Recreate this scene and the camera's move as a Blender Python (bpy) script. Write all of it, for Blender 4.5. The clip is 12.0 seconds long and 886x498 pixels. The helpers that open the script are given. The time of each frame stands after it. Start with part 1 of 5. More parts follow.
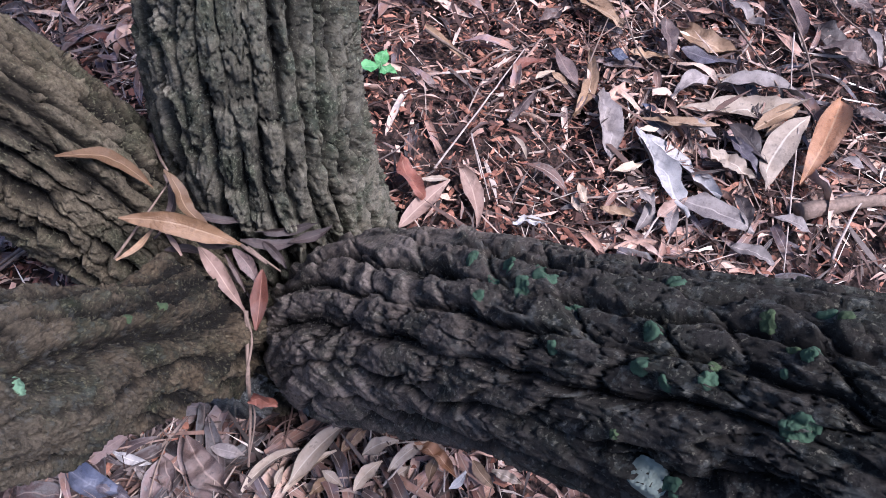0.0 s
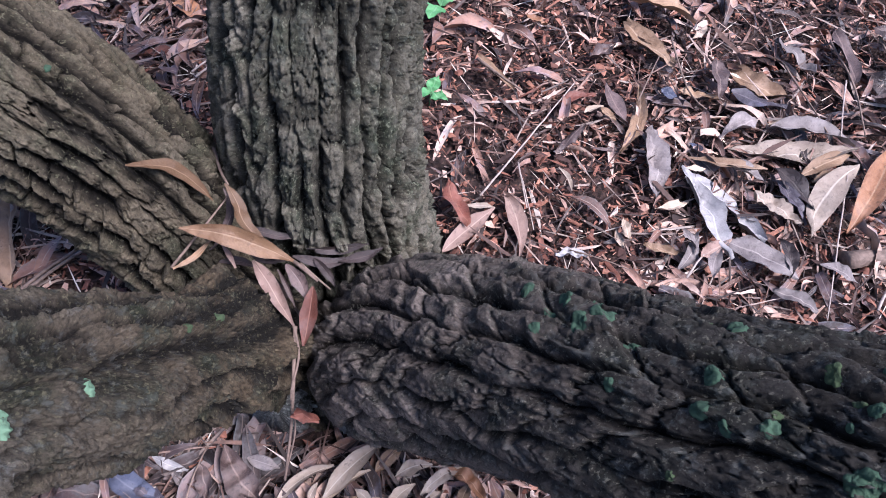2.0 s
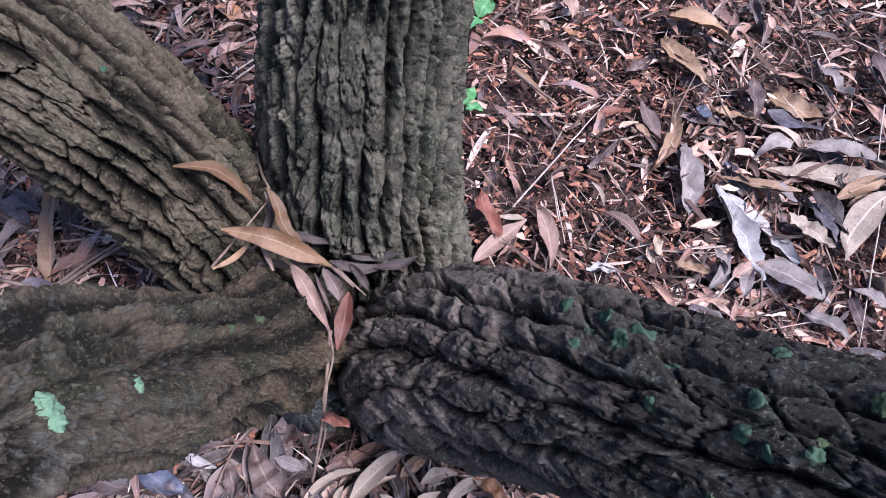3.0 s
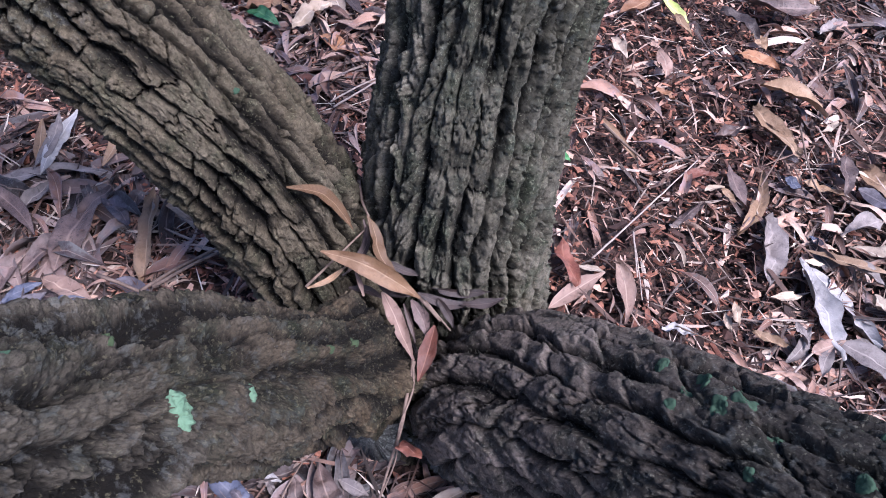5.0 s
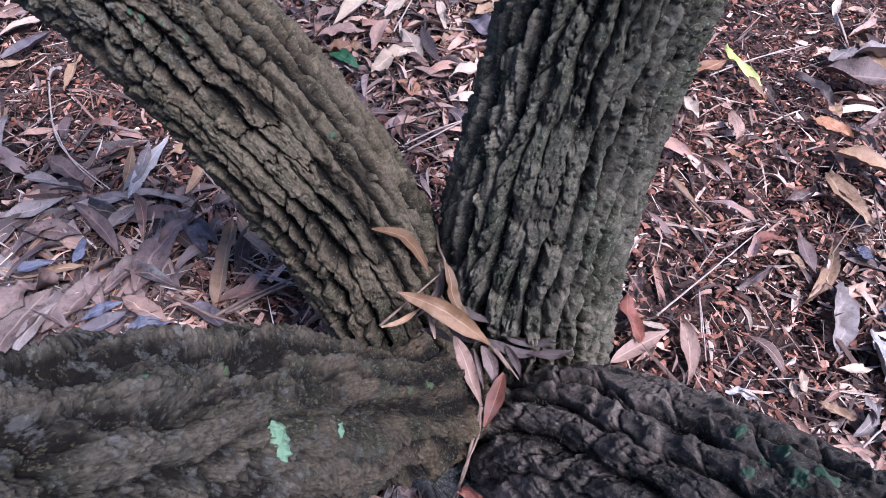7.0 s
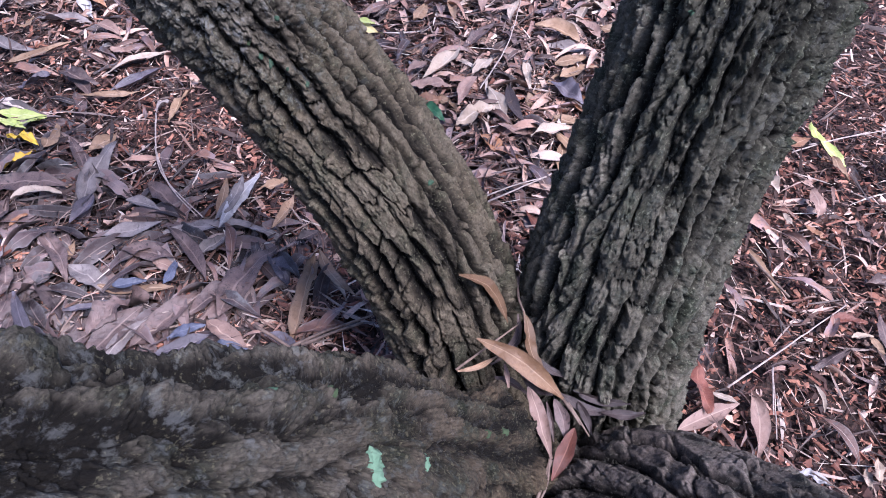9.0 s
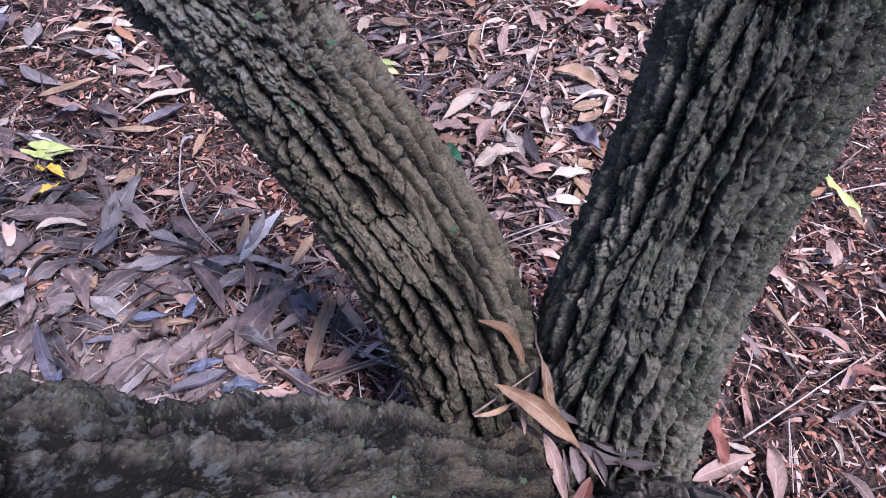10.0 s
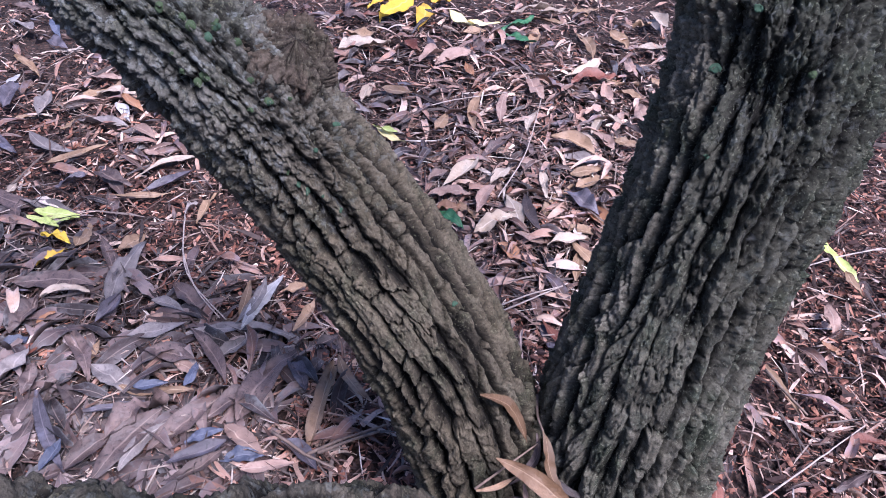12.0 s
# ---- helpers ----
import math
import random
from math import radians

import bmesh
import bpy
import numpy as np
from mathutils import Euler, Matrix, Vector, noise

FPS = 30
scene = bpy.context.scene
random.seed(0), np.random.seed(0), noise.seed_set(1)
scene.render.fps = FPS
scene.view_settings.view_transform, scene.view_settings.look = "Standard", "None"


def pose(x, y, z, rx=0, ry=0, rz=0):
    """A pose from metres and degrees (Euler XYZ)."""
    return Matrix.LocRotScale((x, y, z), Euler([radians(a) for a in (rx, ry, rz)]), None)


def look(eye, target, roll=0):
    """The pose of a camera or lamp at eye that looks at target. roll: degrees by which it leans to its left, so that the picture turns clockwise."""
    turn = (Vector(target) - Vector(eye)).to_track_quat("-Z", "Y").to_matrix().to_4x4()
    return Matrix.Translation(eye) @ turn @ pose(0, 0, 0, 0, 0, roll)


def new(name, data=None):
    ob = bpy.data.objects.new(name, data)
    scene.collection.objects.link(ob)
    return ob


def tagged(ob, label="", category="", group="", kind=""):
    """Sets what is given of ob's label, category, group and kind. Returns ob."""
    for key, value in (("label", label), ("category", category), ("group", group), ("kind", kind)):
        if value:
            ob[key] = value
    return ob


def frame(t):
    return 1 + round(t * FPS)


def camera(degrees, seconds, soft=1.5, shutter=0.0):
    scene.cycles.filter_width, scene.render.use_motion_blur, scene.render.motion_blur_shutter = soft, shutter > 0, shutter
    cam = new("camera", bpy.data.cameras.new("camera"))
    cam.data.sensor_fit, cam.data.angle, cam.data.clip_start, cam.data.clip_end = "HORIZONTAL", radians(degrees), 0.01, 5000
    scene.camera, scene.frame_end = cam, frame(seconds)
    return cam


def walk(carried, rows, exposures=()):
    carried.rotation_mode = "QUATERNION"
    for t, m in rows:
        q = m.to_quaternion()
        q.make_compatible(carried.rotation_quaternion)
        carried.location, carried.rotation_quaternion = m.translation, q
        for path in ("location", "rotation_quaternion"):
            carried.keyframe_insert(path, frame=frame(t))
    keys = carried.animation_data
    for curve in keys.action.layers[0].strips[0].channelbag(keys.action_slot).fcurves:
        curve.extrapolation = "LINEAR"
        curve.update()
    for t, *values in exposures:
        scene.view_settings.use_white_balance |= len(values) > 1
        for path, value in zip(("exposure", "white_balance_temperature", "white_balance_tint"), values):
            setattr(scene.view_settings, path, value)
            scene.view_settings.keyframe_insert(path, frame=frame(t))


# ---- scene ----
cam = camera(62.3, 12.0, 0.5)
PATH = [
    (0, (0.138, 0.172, 0.623), (0.161, 1.206, -1.089), 3.6),
    (0.5, (0.134, 0.171, 0.624), (0.143, 1.22, -1.078), 3.8),
    (1, (0.13, 0.17, 0.626), (0.121, 1.234, -1.067), 4.1),
    (1.5, (0.124, 0.17, 0.628), (0.099, 1.241, -1.062), 4.1),
    (2, (0.12, 0.17, 0.63), (0.071, 1.251, -1.052), 3.8),
    (2.5, (0.113, 0.169, 0.632), (0.036, 1.253, -1.047), 3.7),
    (3, (0.107, 0.168, 0.635), (0.006, 1.258, -1.039), 3.8),
    (5, (0.076, 0.157, 0.645), (-0.172, 1.299, -0.978), 4.3),
    (5.5, (0.07, 0.153, 0.647), (-0.217, 1.301, -0.966), 3.9),
    (6, (0.063, 0.152, 0.652), (-0.272, 1.309, -0.945), 2.9),
    (6.5, (0.058, 0.149, 0.655), (-0.307, 1.318, -0.926), 3.0),
    (7, (0.054, 0.146, 0.658), (-0.338, 1.331, -0.904), 3.3),
    (9, (0.038, 0.123, 0.669), (-0.536, 1.346, -0.805), 3.0),
    (9.5, (0.034, 0.122, 0.674), (-0.566, 1.363, -0.775), 3.2),
    (10, (0.03, 0.12, 0.681), (-0.603, 1.387, -0.732), 3.4),
    (10.5, (0.03, 0.121, 0.686), (-0.619, 1.417, -0.692), 3.4),
    (11, (0.028, 0.12, 0.691), (-0.639, 1.438, -0.657), 3.5),
    (11.5, (0.027, 0.122, 0.695), (-0.645, 1.457, -0.634), 3.1),
    (12, (0.026, 0.122, 0.698), (-0.658, 1.476, -0.605), 3.2),
]
walk(cam, [(t, look(eye, target, roll)) for t, eye, target, roll in PATH], [(0.0, 0.73, 5400, 23), (12.0, 0.73, 5200, 28)])

# ---- light ----
SUN_AZ, SUN_EL = -23.0, 58.0          # degrees from +x towards +y, and above the ground
world = bpy.data.worlds.new("world")
scene.world = world
world.use_nodes = True
wn = world.node_tree
sky = wn.nodes.new("ShaderNodeTexSky")
sky.sky_type = "NISHITA"
sky.sun_disc = False
sky.sun_elevation = radians(SUN_EL)
sky.sun_rotation = radians(90 - SUN_AZ)
sky.air_density, sky.dust_density, sky.ozone_density = 1.0, 1.8, 1.1
wn.nodes["Background"].inputs["Strength"].default_value = 0.1
wn.links.new(sky.outputs["Color"], wn.nodes["Background"].inputs["Color"])

sun_data = bpy.data.lights.new("sun", "SUN")
sun_data.energy, sun_data.angle, sun_data.color = 4.8, radians(22), (1.0, 0.90, 0.79)
sun = new("sun", sun_data)
sun.matrix_world = look((math.cos(radians(SUN_AZ)) * math.cos(radians(SUN_EL)) * 8, math.sin(radians(SUN_AZ)) * math.cos(radians(SUN_EL)) * 8, math.sin(radians(SUN_EL)) * 8), (0, 0, 0))


# ---- materials ----
class Nodes:
    """A short way to build node materials."""

    def __init__(self, name):
        self.mat = bpy.data.materials.new(name)
        self.mat.use_nodes = True
        self.tree = self.mat.node_tree
        self.bsdf = self.tree.nodes["Principled BSDF"]

    def put(self, socket, value):
        if isinstance(value, bpy.types.NodeSocket):
            self.tree.links.new(value, socket)
        else:
            socket.default_value = value

    def set(self, **kw):
        for key, value in kw.items():
            self.put(self.bsdf.inputs[key.replace("_", " ")], value)

    def coords(self, scale=(1, 1, 1)):
        tc = self.tree.nodes.new("ShaderNodeTexCoord")
        mp = self.tree.nodes.new("ShaderNodeMapping")
        mp.inputs["Scale"].default_value = scale
        self.tree.links.new(tc.outputs["Object"], mp.inputs["Vector"])
        return mp.outputs["Vector"]

    def noise(self, vec, scale, detail=4.0, rough=0.6):
        n = self.tree.nodes.new("ShaderNodeTexNoise")
        self.put(n.inputs["Vector"], vec)
        n.inputs["Scale"].default_value, n.inputs["Detail"].default_value, n.inputs["Roughness"].default_value = scale, detail, rough
        return n.outputs["Fac"]

    def cells(self, vec, scale, out="Distance"):
        n = self.tree.nodes.new("ShaderNodeTexVoronoi")
        self.put(n.inputs["Vector"], vec)
        n.inputs["Scale"].default_value = scale
        return n.outputs[out]

    def ramp(self, fac, *stops):
        n = self.tree.nodes.new("ShaderNodeValToRGB")
        self.put(n.inputs["Fac"], fac)
        el = n.color_ramp.elements
        while len(el) < len(stops):
            el.new(0.5)
        for e, (p, c) in zip(el, stops):
            e.position = p
            e.color = (c, c, c, 1) if isinstance(c, (int, float)) else (*c, 1)
        return n.outputs["Color"]

    def mix(self, fac, a, b, blend="MIX"):
        n = self.tree.nodes.new("ShaderNodeMix")
        n.data_type, n.blend_type = "RGBA", blend
        for socket, value in ((n.inputs["Factor"], fac), (n.inputs[6], a), (n.inputs[7], b)):
            if isinstance(value, tuple):
                value = (*value, 1)
            self.put(socket, value)
        return n.outputs[2]

    def math(self, op, a, b=0.0):
        n = self.tree.nodes.new("ShaderNodeMath")
        n.operation = op
        self.put(n.inputs[0], a)
        self.put(n.inputs[1], b)
        return n.outputs[0]

    def attr(self, name):
        n = self.tree.nodes.new("ShaderNodeAttribute")
        n.attribute_name = name
        s = self.tree.nodes.new("ShaderNodeSeparateColor")
        self.tree.links.new(n.outputs["Color"], s.inputs[0])
        return s.outputs

    def island(self):
        return self.tree.nodes.new("ShaderNodeNewGeometry").outputs["Random Per Island"]

    def object_random(self):
        return self.tree.nodes.new("ShaderNodeObjectInfo").outputs["Random"]

    def bump(self, height, strength, distance):
        n = self.tree.nodes.new("ShaderNodeBump")
        n.inputs["Strength"].default_value, n.inputs["Distance"].default_value = strength, distance
        self.put(n.inputs["Height"], height)
        self.put(self.bsdf.inputs["Normal"], n.outputs["Normal"])


def bark_material(name, inner_shaded, outer, grey, algae, algae_amount, upper, upper_from, upper_to, grey_amount=0.5, blotches=0.2, furrow=(0.18, 0.60)):
    """Corky bark: browner inside the furrows, whose shade is also painted into the colour, weathered on the plates,
    with algae and grey crust in patches; further up the stem it takes the colour upper."""
    n = Nodes(name)
    v = n.coords()
    at = n.attr("bark")
    g = n.tree.nodes.new("ShaderNodeAttribute")
    g.attribute_name = "grain"
    w = g.outputs["Vector"]
    body = n.mix(n.math("MULTIPLY", n.ramp(n.noise(v, 22, 5, 0.65), (0.40, 0.0), (0.62, 1.0)), grey_amount), outer, grey)
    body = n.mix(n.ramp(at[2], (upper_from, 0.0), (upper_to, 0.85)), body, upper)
    tint_level = n.math("MULTIPLY", n.ramp(n.noise(v, 30, 6, 0.7), (0.47, 0.0), (0.64, 1.0)), algae_amount)
    body = n.mix(tint_level, body, algae)
    # near-black furrow colour: brown inner bark with the furrows' shade painted in
    col = n.mix(n.ramp(at[0], (furrow[0], 0.0), (furrow[1], 1.0)), inner_shaded, body)
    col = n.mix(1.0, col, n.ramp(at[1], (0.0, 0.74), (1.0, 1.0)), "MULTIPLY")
    # plate flanks are painted darker as well, shade beside the weathered tops
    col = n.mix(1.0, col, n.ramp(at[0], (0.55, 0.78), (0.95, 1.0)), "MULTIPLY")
    col = n.mix(1.0, col, n.ramp(n.noise(w, 210, 8, 0.75), (0.34, 0.48), (0.50, 0.84), (0.68, 1.0)), "MULTIPLY")
    col = n.mix(1.0, col, n.ramp(n.noise(v, 430, 6, 0.75), (0.36, 0.42), (0.50, 0.80), (0.66, 1.0)), "MULTIPLY")
    crust = n.ramp(n.math("ADD", n.noise(v, 420, 4, 0.6), n.math("MULTIPLY", n.noise(v, 30, 3, 0.5), 0.22)), (0.70, 0.0), (0.77, 1.0))
    col = n.mix(n.math("MULTIPLY", crust, 0.22), col, tuple(c * k for c, k in zip(grey, (1.35, 1.5, 1.32))))
    blotch = n.math("MULTIPLY", n.ramp(n.noise(v, 120, 5, 0.7), (0.53, 0.0), (0.63, 1.0)), n.ramp(at[2], (upper_from - 0.08, 0.0), (upper_to, blotches)))
    col = n.mix(blotch, col, n.mix(n.noise(v, 24, 2, 0.5), (0.30, 0.33, 0.27), (0.33, 0.34, 0.36)))
    n.set(Base_Color=col, Roughness=0.9)
    n.bsdf.inputs["Specular IOR Level"].default_value = 0.25
    fine = n.math("ADD", n.math("MULTIPLY", n.noise(w, 260, 8, 0.72), 0.6), n.math("MULTIPLY", n.noise(v, 480, 6, 0.7), 0.6))
    n.bump(fine, 1.0, 0.0042)
    return n.mat


BARK = {
    # A's dark upper colour: algae, with leafy shade painted in
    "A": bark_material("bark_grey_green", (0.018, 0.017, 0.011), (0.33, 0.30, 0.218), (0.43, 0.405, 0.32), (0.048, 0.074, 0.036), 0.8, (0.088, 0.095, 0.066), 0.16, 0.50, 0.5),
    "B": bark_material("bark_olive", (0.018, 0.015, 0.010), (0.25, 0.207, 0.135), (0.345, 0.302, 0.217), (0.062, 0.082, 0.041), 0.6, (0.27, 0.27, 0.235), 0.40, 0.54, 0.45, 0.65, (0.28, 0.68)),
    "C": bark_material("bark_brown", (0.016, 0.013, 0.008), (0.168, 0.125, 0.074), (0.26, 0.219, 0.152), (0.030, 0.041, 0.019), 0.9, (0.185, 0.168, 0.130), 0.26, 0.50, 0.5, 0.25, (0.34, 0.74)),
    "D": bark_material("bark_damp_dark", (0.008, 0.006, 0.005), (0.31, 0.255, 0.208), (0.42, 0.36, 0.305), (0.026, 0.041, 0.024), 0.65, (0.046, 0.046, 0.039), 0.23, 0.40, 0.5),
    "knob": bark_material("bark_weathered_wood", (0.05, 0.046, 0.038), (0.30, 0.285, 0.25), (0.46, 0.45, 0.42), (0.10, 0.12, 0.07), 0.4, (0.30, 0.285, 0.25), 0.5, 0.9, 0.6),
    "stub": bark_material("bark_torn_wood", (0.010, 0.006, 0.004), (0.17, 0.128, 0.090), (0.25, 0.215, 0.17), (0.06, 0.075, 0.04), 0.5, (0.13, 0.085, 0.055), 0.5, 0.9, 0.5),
}


def lichen_material(name, a, b):
    n = Nodes(name)
    v = n.coords()
    n.set(Base_Color=n.mix(n.noise(v, 260, 4, 0.6), a, b), Roughness=0.95)
    n.bump(n.noise(v, 500, 4, 0.6), 0.8, 0.0015)
    return n.mat


LICHEN = {
    "mint": lichen_material("lichen_mint", (0.085, 0.17, 0.10), (0.16, 0.265, 0.165)),
    "green": lichen_material("lichen_green", (0.018, 0.048, 0.027), (0.055, 0.105, 0.060)),
    "moss": lichen_material("moss", (0.024, 0.043, 0.016), (0.058, 0.088, 0.038)),
    "white": lichen_material("lichen_white", (0.12, 0.16, 0.13), (0.25, 0.29, 0.25)),
}


def leaf_material(name, dark, light, rib, rough=0.5, vary=0.5, islands=False, spots=0.5, palette=None, painted_sheen=0.12):
    """A dry leaf: two tones in blots, a browned rim, stains and specks, a pale midrib and side veins."""
    n = Nodes(name)
    v = n.coords()
    at = n.attr("blade")
    rnd = n.island() if islands else n.object_random()
    blot = n.noise(v, 42, 6, 0.7)
    col = n.mix(n.ramp(blot, (0.34, 0.0), (0.66, 1.0)), dark, light)
    if palette:
        col = n.mix(0.8, n.ramp(rnd, *palette), col, "OVERLAY")
    else:
        col = n.mix(vary, col, n.ramp(rnd, (0.0, 0.22), (1.0, 0.76)), "OVERLAY")
    across = n.math("ABSOLUTE", n.math("SUBTRACT", at[0], 0.5))
    rim = n.ramp(n.math("ADD", across, n.math("MULTIPLY", n.noise(v, 120, 3, 0.6), 0.22)), (0.50, 0.0), (0.62, 1.0))
    col = n.mix(n.math("MULTIPLY", rim, 0.45), col, tuple(c * 0.55 for c in dark))
    stain = n.ramp(n.noise(v, 27, 5, 0.7), (0.54, 0.0), (0.64, 1.0))
    col = n.mix(n.math("MULTIPLY", stain, spots * 0.9), col, tuple(c * 0.5 for c in dark))
    col = n.mix(n.math("MULTIPLY", n.ramp(n.noise(v, 210, 4, 0.6), (0.60, 0.0), (0.68, 1.0)), spots), col, tuple(c * 0.3 for c in dark))
    # pale and bluish patches: the sky's sheen on the leaf, painted as colour
    tint_level = n.math("MULTIPLY", n.ramp(n.noise(v, 38, 4, 0.6), (0.52, 0.0), (0.66, 1.0)), painted_sheen)
    col = n.mix(tint_level, col, (0.26, 0.25, 0.32) if painted_sheen >= 0.3 else (0.32, 0.29, 0.28))
    vein = n.math("SINE", n.math("ADD", n.math("MULTIPLY", at[1], 170.0), n.math("MULTIPLY", across, -60.0)))
    col = n.mix(n.math("MULTIPLY", n.ramp(vein, (0.6, 0.0), (1.0, 1.0)), 0.03), col, rib)
    col = n.mix(n.math("MULTIPLY", n.ramp(across, (0.012, 1.0), (0.05, 0.0)), 0.6), col, rib)
    n.set(Base_Color=col, Roughness=n.ramp(blot, (0.2, rough - 0.1), (0.8, min(rough + 0.22, 1.0))))
    n.bsdf.inputs["Specular IOR Level"].default_value = 0.55
    n.bump(n.math("ADD", n.math("MULTIPLY", vein, 0.012), n.math("ADD", n.noise(v, 160, 6, 0.7), n.math("MULTIPLY", n.ramp(across, (0.0, 0.0), (0.06, 1.0)), 0.12))), 1.0, 0.0018)
    return n.mat


LEAF = {
    "tan": leaf_material("leaf_tan", (0.19, 0.115, 0.062), (0.36, 0.235, 0.142), (0.46, 0.34, 0.23)),
    "pale": leaf_material("leaf_pale", (0.30, 0.23, 0.172), (0.48, 0.395, 0.31), (0.62, 0.54, 0.45)),
    "rose": leaf_material("leaf_rose_beige", (0.24, 0.15, 0.115), (0.38, 0.26, 0.205), (0.46, 0.35, 0.28)),
    "cream": leaf_material("leaf_cream", (0.44, 0.33, 0.23), (0.60, 0.485, 0.365), (0.74, 0.64, 0.5), spots=0.3),
    "grey": leaf_material("leaf_grey", (0.13, 0.108, 0.10), (0.32, 0.275, 0.255), (0.39, 0.34, 0.31), 0.42, painted_sheen=0.25),
    "silver": leaf_material("leaf_silver", (0.32, 0.305, 0.30), (0.62, 0.60, 0.59), (0.66, 0.63, 0.61), 0.36, spots=0.35, painted_sheen=0.0),
    "brown": leaf_material("leaf_brown", (0.054, 0.037, 0.035), (0.178, 0.123, 0.106), (0.29, 0.215, 0.18), 0.38, spots=0.8, painted_sheen=0.06),
    "red": leaf_material("leaf_red_brown", (0.105, 0.034, 0.021), (0.22, 0.078, 0.048), (0.31, 0.15, 0.10), 0.42),
    "ochre": leaf_material("leaf_ochre", (0.130, 0.072, 0.036), (0.215, 0.130, 0.070), (0.36, 0.25, 0.16), 0.42, spots=0.25, painted_sheen=0.0),
    "orange": leaf_material("leaf_orange_brown", (0.23, 0.105, 0.048), (0.40, 0.205, 0.105), (0.46, 0.30, 0.18), 0.42),
    "dark": leaf_material("leaf_shrivelled", (0.022, 0.016, 0.015), (0.075, 0.052, 0.047), (0.11, 0.085, 0.075), 0.45, painted_sheen=0.05),
    "violet": leaf_material("leaf_slate", (0.05, 0.042, 0.050), (0.125, 0.108, 0.125), (0.2, 0.17, 0.18), 0.34, painted_sheen=0.35),
    "blue": leaf_material("leaf_blue_slate", (0.05, 0.058, 0.09), (0.12, 0.132, 0.185), (0.18, 0.19, 0.24), 0.36, painted_sheen=0.1),
    "yellow": leaf_material("leaf_yellow", (0.62, 0.36, 0.025), (0.78, 0.55, 0.05), (0.74, 0.58, 0.2), 0.45, 0.2, spots=0.12, painted_sheen=0.0),
    "lemon": leaf_material("leaf_lemon", (0.68, 0.56, 0.20), (0.80, 0.72, 0.40), (0.82, 0.76, 0.5), 0.45, 0.2, spots=0.12, painted_sheen=0.0),
    "lime": leaf_material("leaf_lime", (0.34, 0.42, 0.09), (0.56, 0.60, 0.22), (0.62, 0.66, 0.38), 0.45, 0.2, spots=0.15, painted_sheen=0.0),
    "sprout": leaf_material("leaf_sprout", (0.06, 0.22, 0.07), (0.13, 0.34, 0.13), (0.22, 0.4, 0.22), 0.45, 0.2, spots=0.1, painted_sheen=0.0),
    "green": leaf_material("leaf_green", (0.025, 0.10, 0.04), (0.055, 0.17, 0.07), (0.12, 0.24, 0.11), 0.36, 0.2, spots=0.15, painted_sheen=0.0),
}


def litter_material(name, stops, rough, grain):
    """Loose pieces, each with a colour of its own out of the ramp."""
    n = Nodes(name)
    v = n.coords()
    col = n.ramp(n.island(), *stops)
    col = n.mix(0.7, col, n.ramp(n.noise(v, grain, 4, 0.65), (0.3, 0.22), (0.7, 0.78)), "OVERLAY")
    n.set(Base_Color=col, Roughness=rough)
    n.bump(n.noise(v, grain * 2, 4, 0.6), 0.6, 0.001)
    return n.mat


CHIPS = litter_material("wood_chips", ((0.0, (0.026, 0.015, 0.013)), (0.40, (0.070, 0.032, 0.024)), (0.64, (0.195, 0.076, 0.048)), (0.83, (0.37, 0.172, 0.110)), (0.95, (0.50, 0.32, 0.243)), (1.0, (0.70, 0.58, 0.49))), 0.8, 180)
STRAW = litter_material("straw", ((0.0, (0.035, 0.026, 0.023)), (0.4, (0.11, 0.083, 0.07)), (0.75, (0.28, 0.215, 0.175)), (1.0, (0.62, 0.54, 0.46))), 0.65, 140)
DARK_STRAW = litter_material("dark_straw", ((0.0, (0.03, 0.02, 0.017)), (0.5, (0.09, 0.05, 0.038)), (0.85, (0.22, 0.135, 0.10)), (1.0, (0.45, 0.35, 0.29))), 0.7, 140)
LITTER = leaf_material("leaf_litter", (0.3, 0.3, 0.3), (0.7, 0.7, 0.7), (0.45, 0.36, 0.3), 0.45, 0.5, True, 0.6,
                       ((0.0, (0.022, 0.014, 0.012)), (0.22, (0.078, 0.045, 0.036)), (0.48, (0.215, 0.115, 0.083)), (0.74, (0.425, 0.250, 0.180)), (0.93, (0.57, 0.40, 0.30)), (1.0, (0.68, 0.56, 0.46))), 0.3)
LITTER_DARK = leaf_material("leaf_pile", (0.3, 0.3, 0.3), (0.7, 0.7, 0.7), (0.26, 0.20, 0.17), 0.42, 0.5, True, 0.7,
                            ((0.0, (0.014, 0.010, 0.010)), (0.35, (0.052, 0.034, 0.033)), (0.65, (0.122, 0.082, 0.076)), (0.87, (0.215, 0.150, 0.136)), (1.0, (0.36, 0.28, 0.255))), 0.2)
LITTER_PALE = leaf_material("leaf_crumbs", (0.3, 0.3, 0.3), (0.7, 0.7, 0.7), (0.5, 0.4, 0.32), 0.45, 0.5, True, 0.5,
                            ((0.0, (0.045, 0.026, 0.022)), (0.3, (0.15, 0.082, 0.060)), (0.6, (0.34, 0.200, 0.148)), (0.85, (0.51, 0.340, 0.265)), (1.0, (0.66, 0.52, 0.43))), 0.1)
TWIG = litter_material("twig_bark", ((0.0, (0.13, 0.088, 0.065)), (1.0, (0.22, 0.16, 0.125))), 0.8, 200)
PALE_TWIG = litter_material("bare_twig", ((0.0, (0.32, 0.26, 0.22)), (1.0, (0.46, 0.38, 0.33))), 0.7, 200)


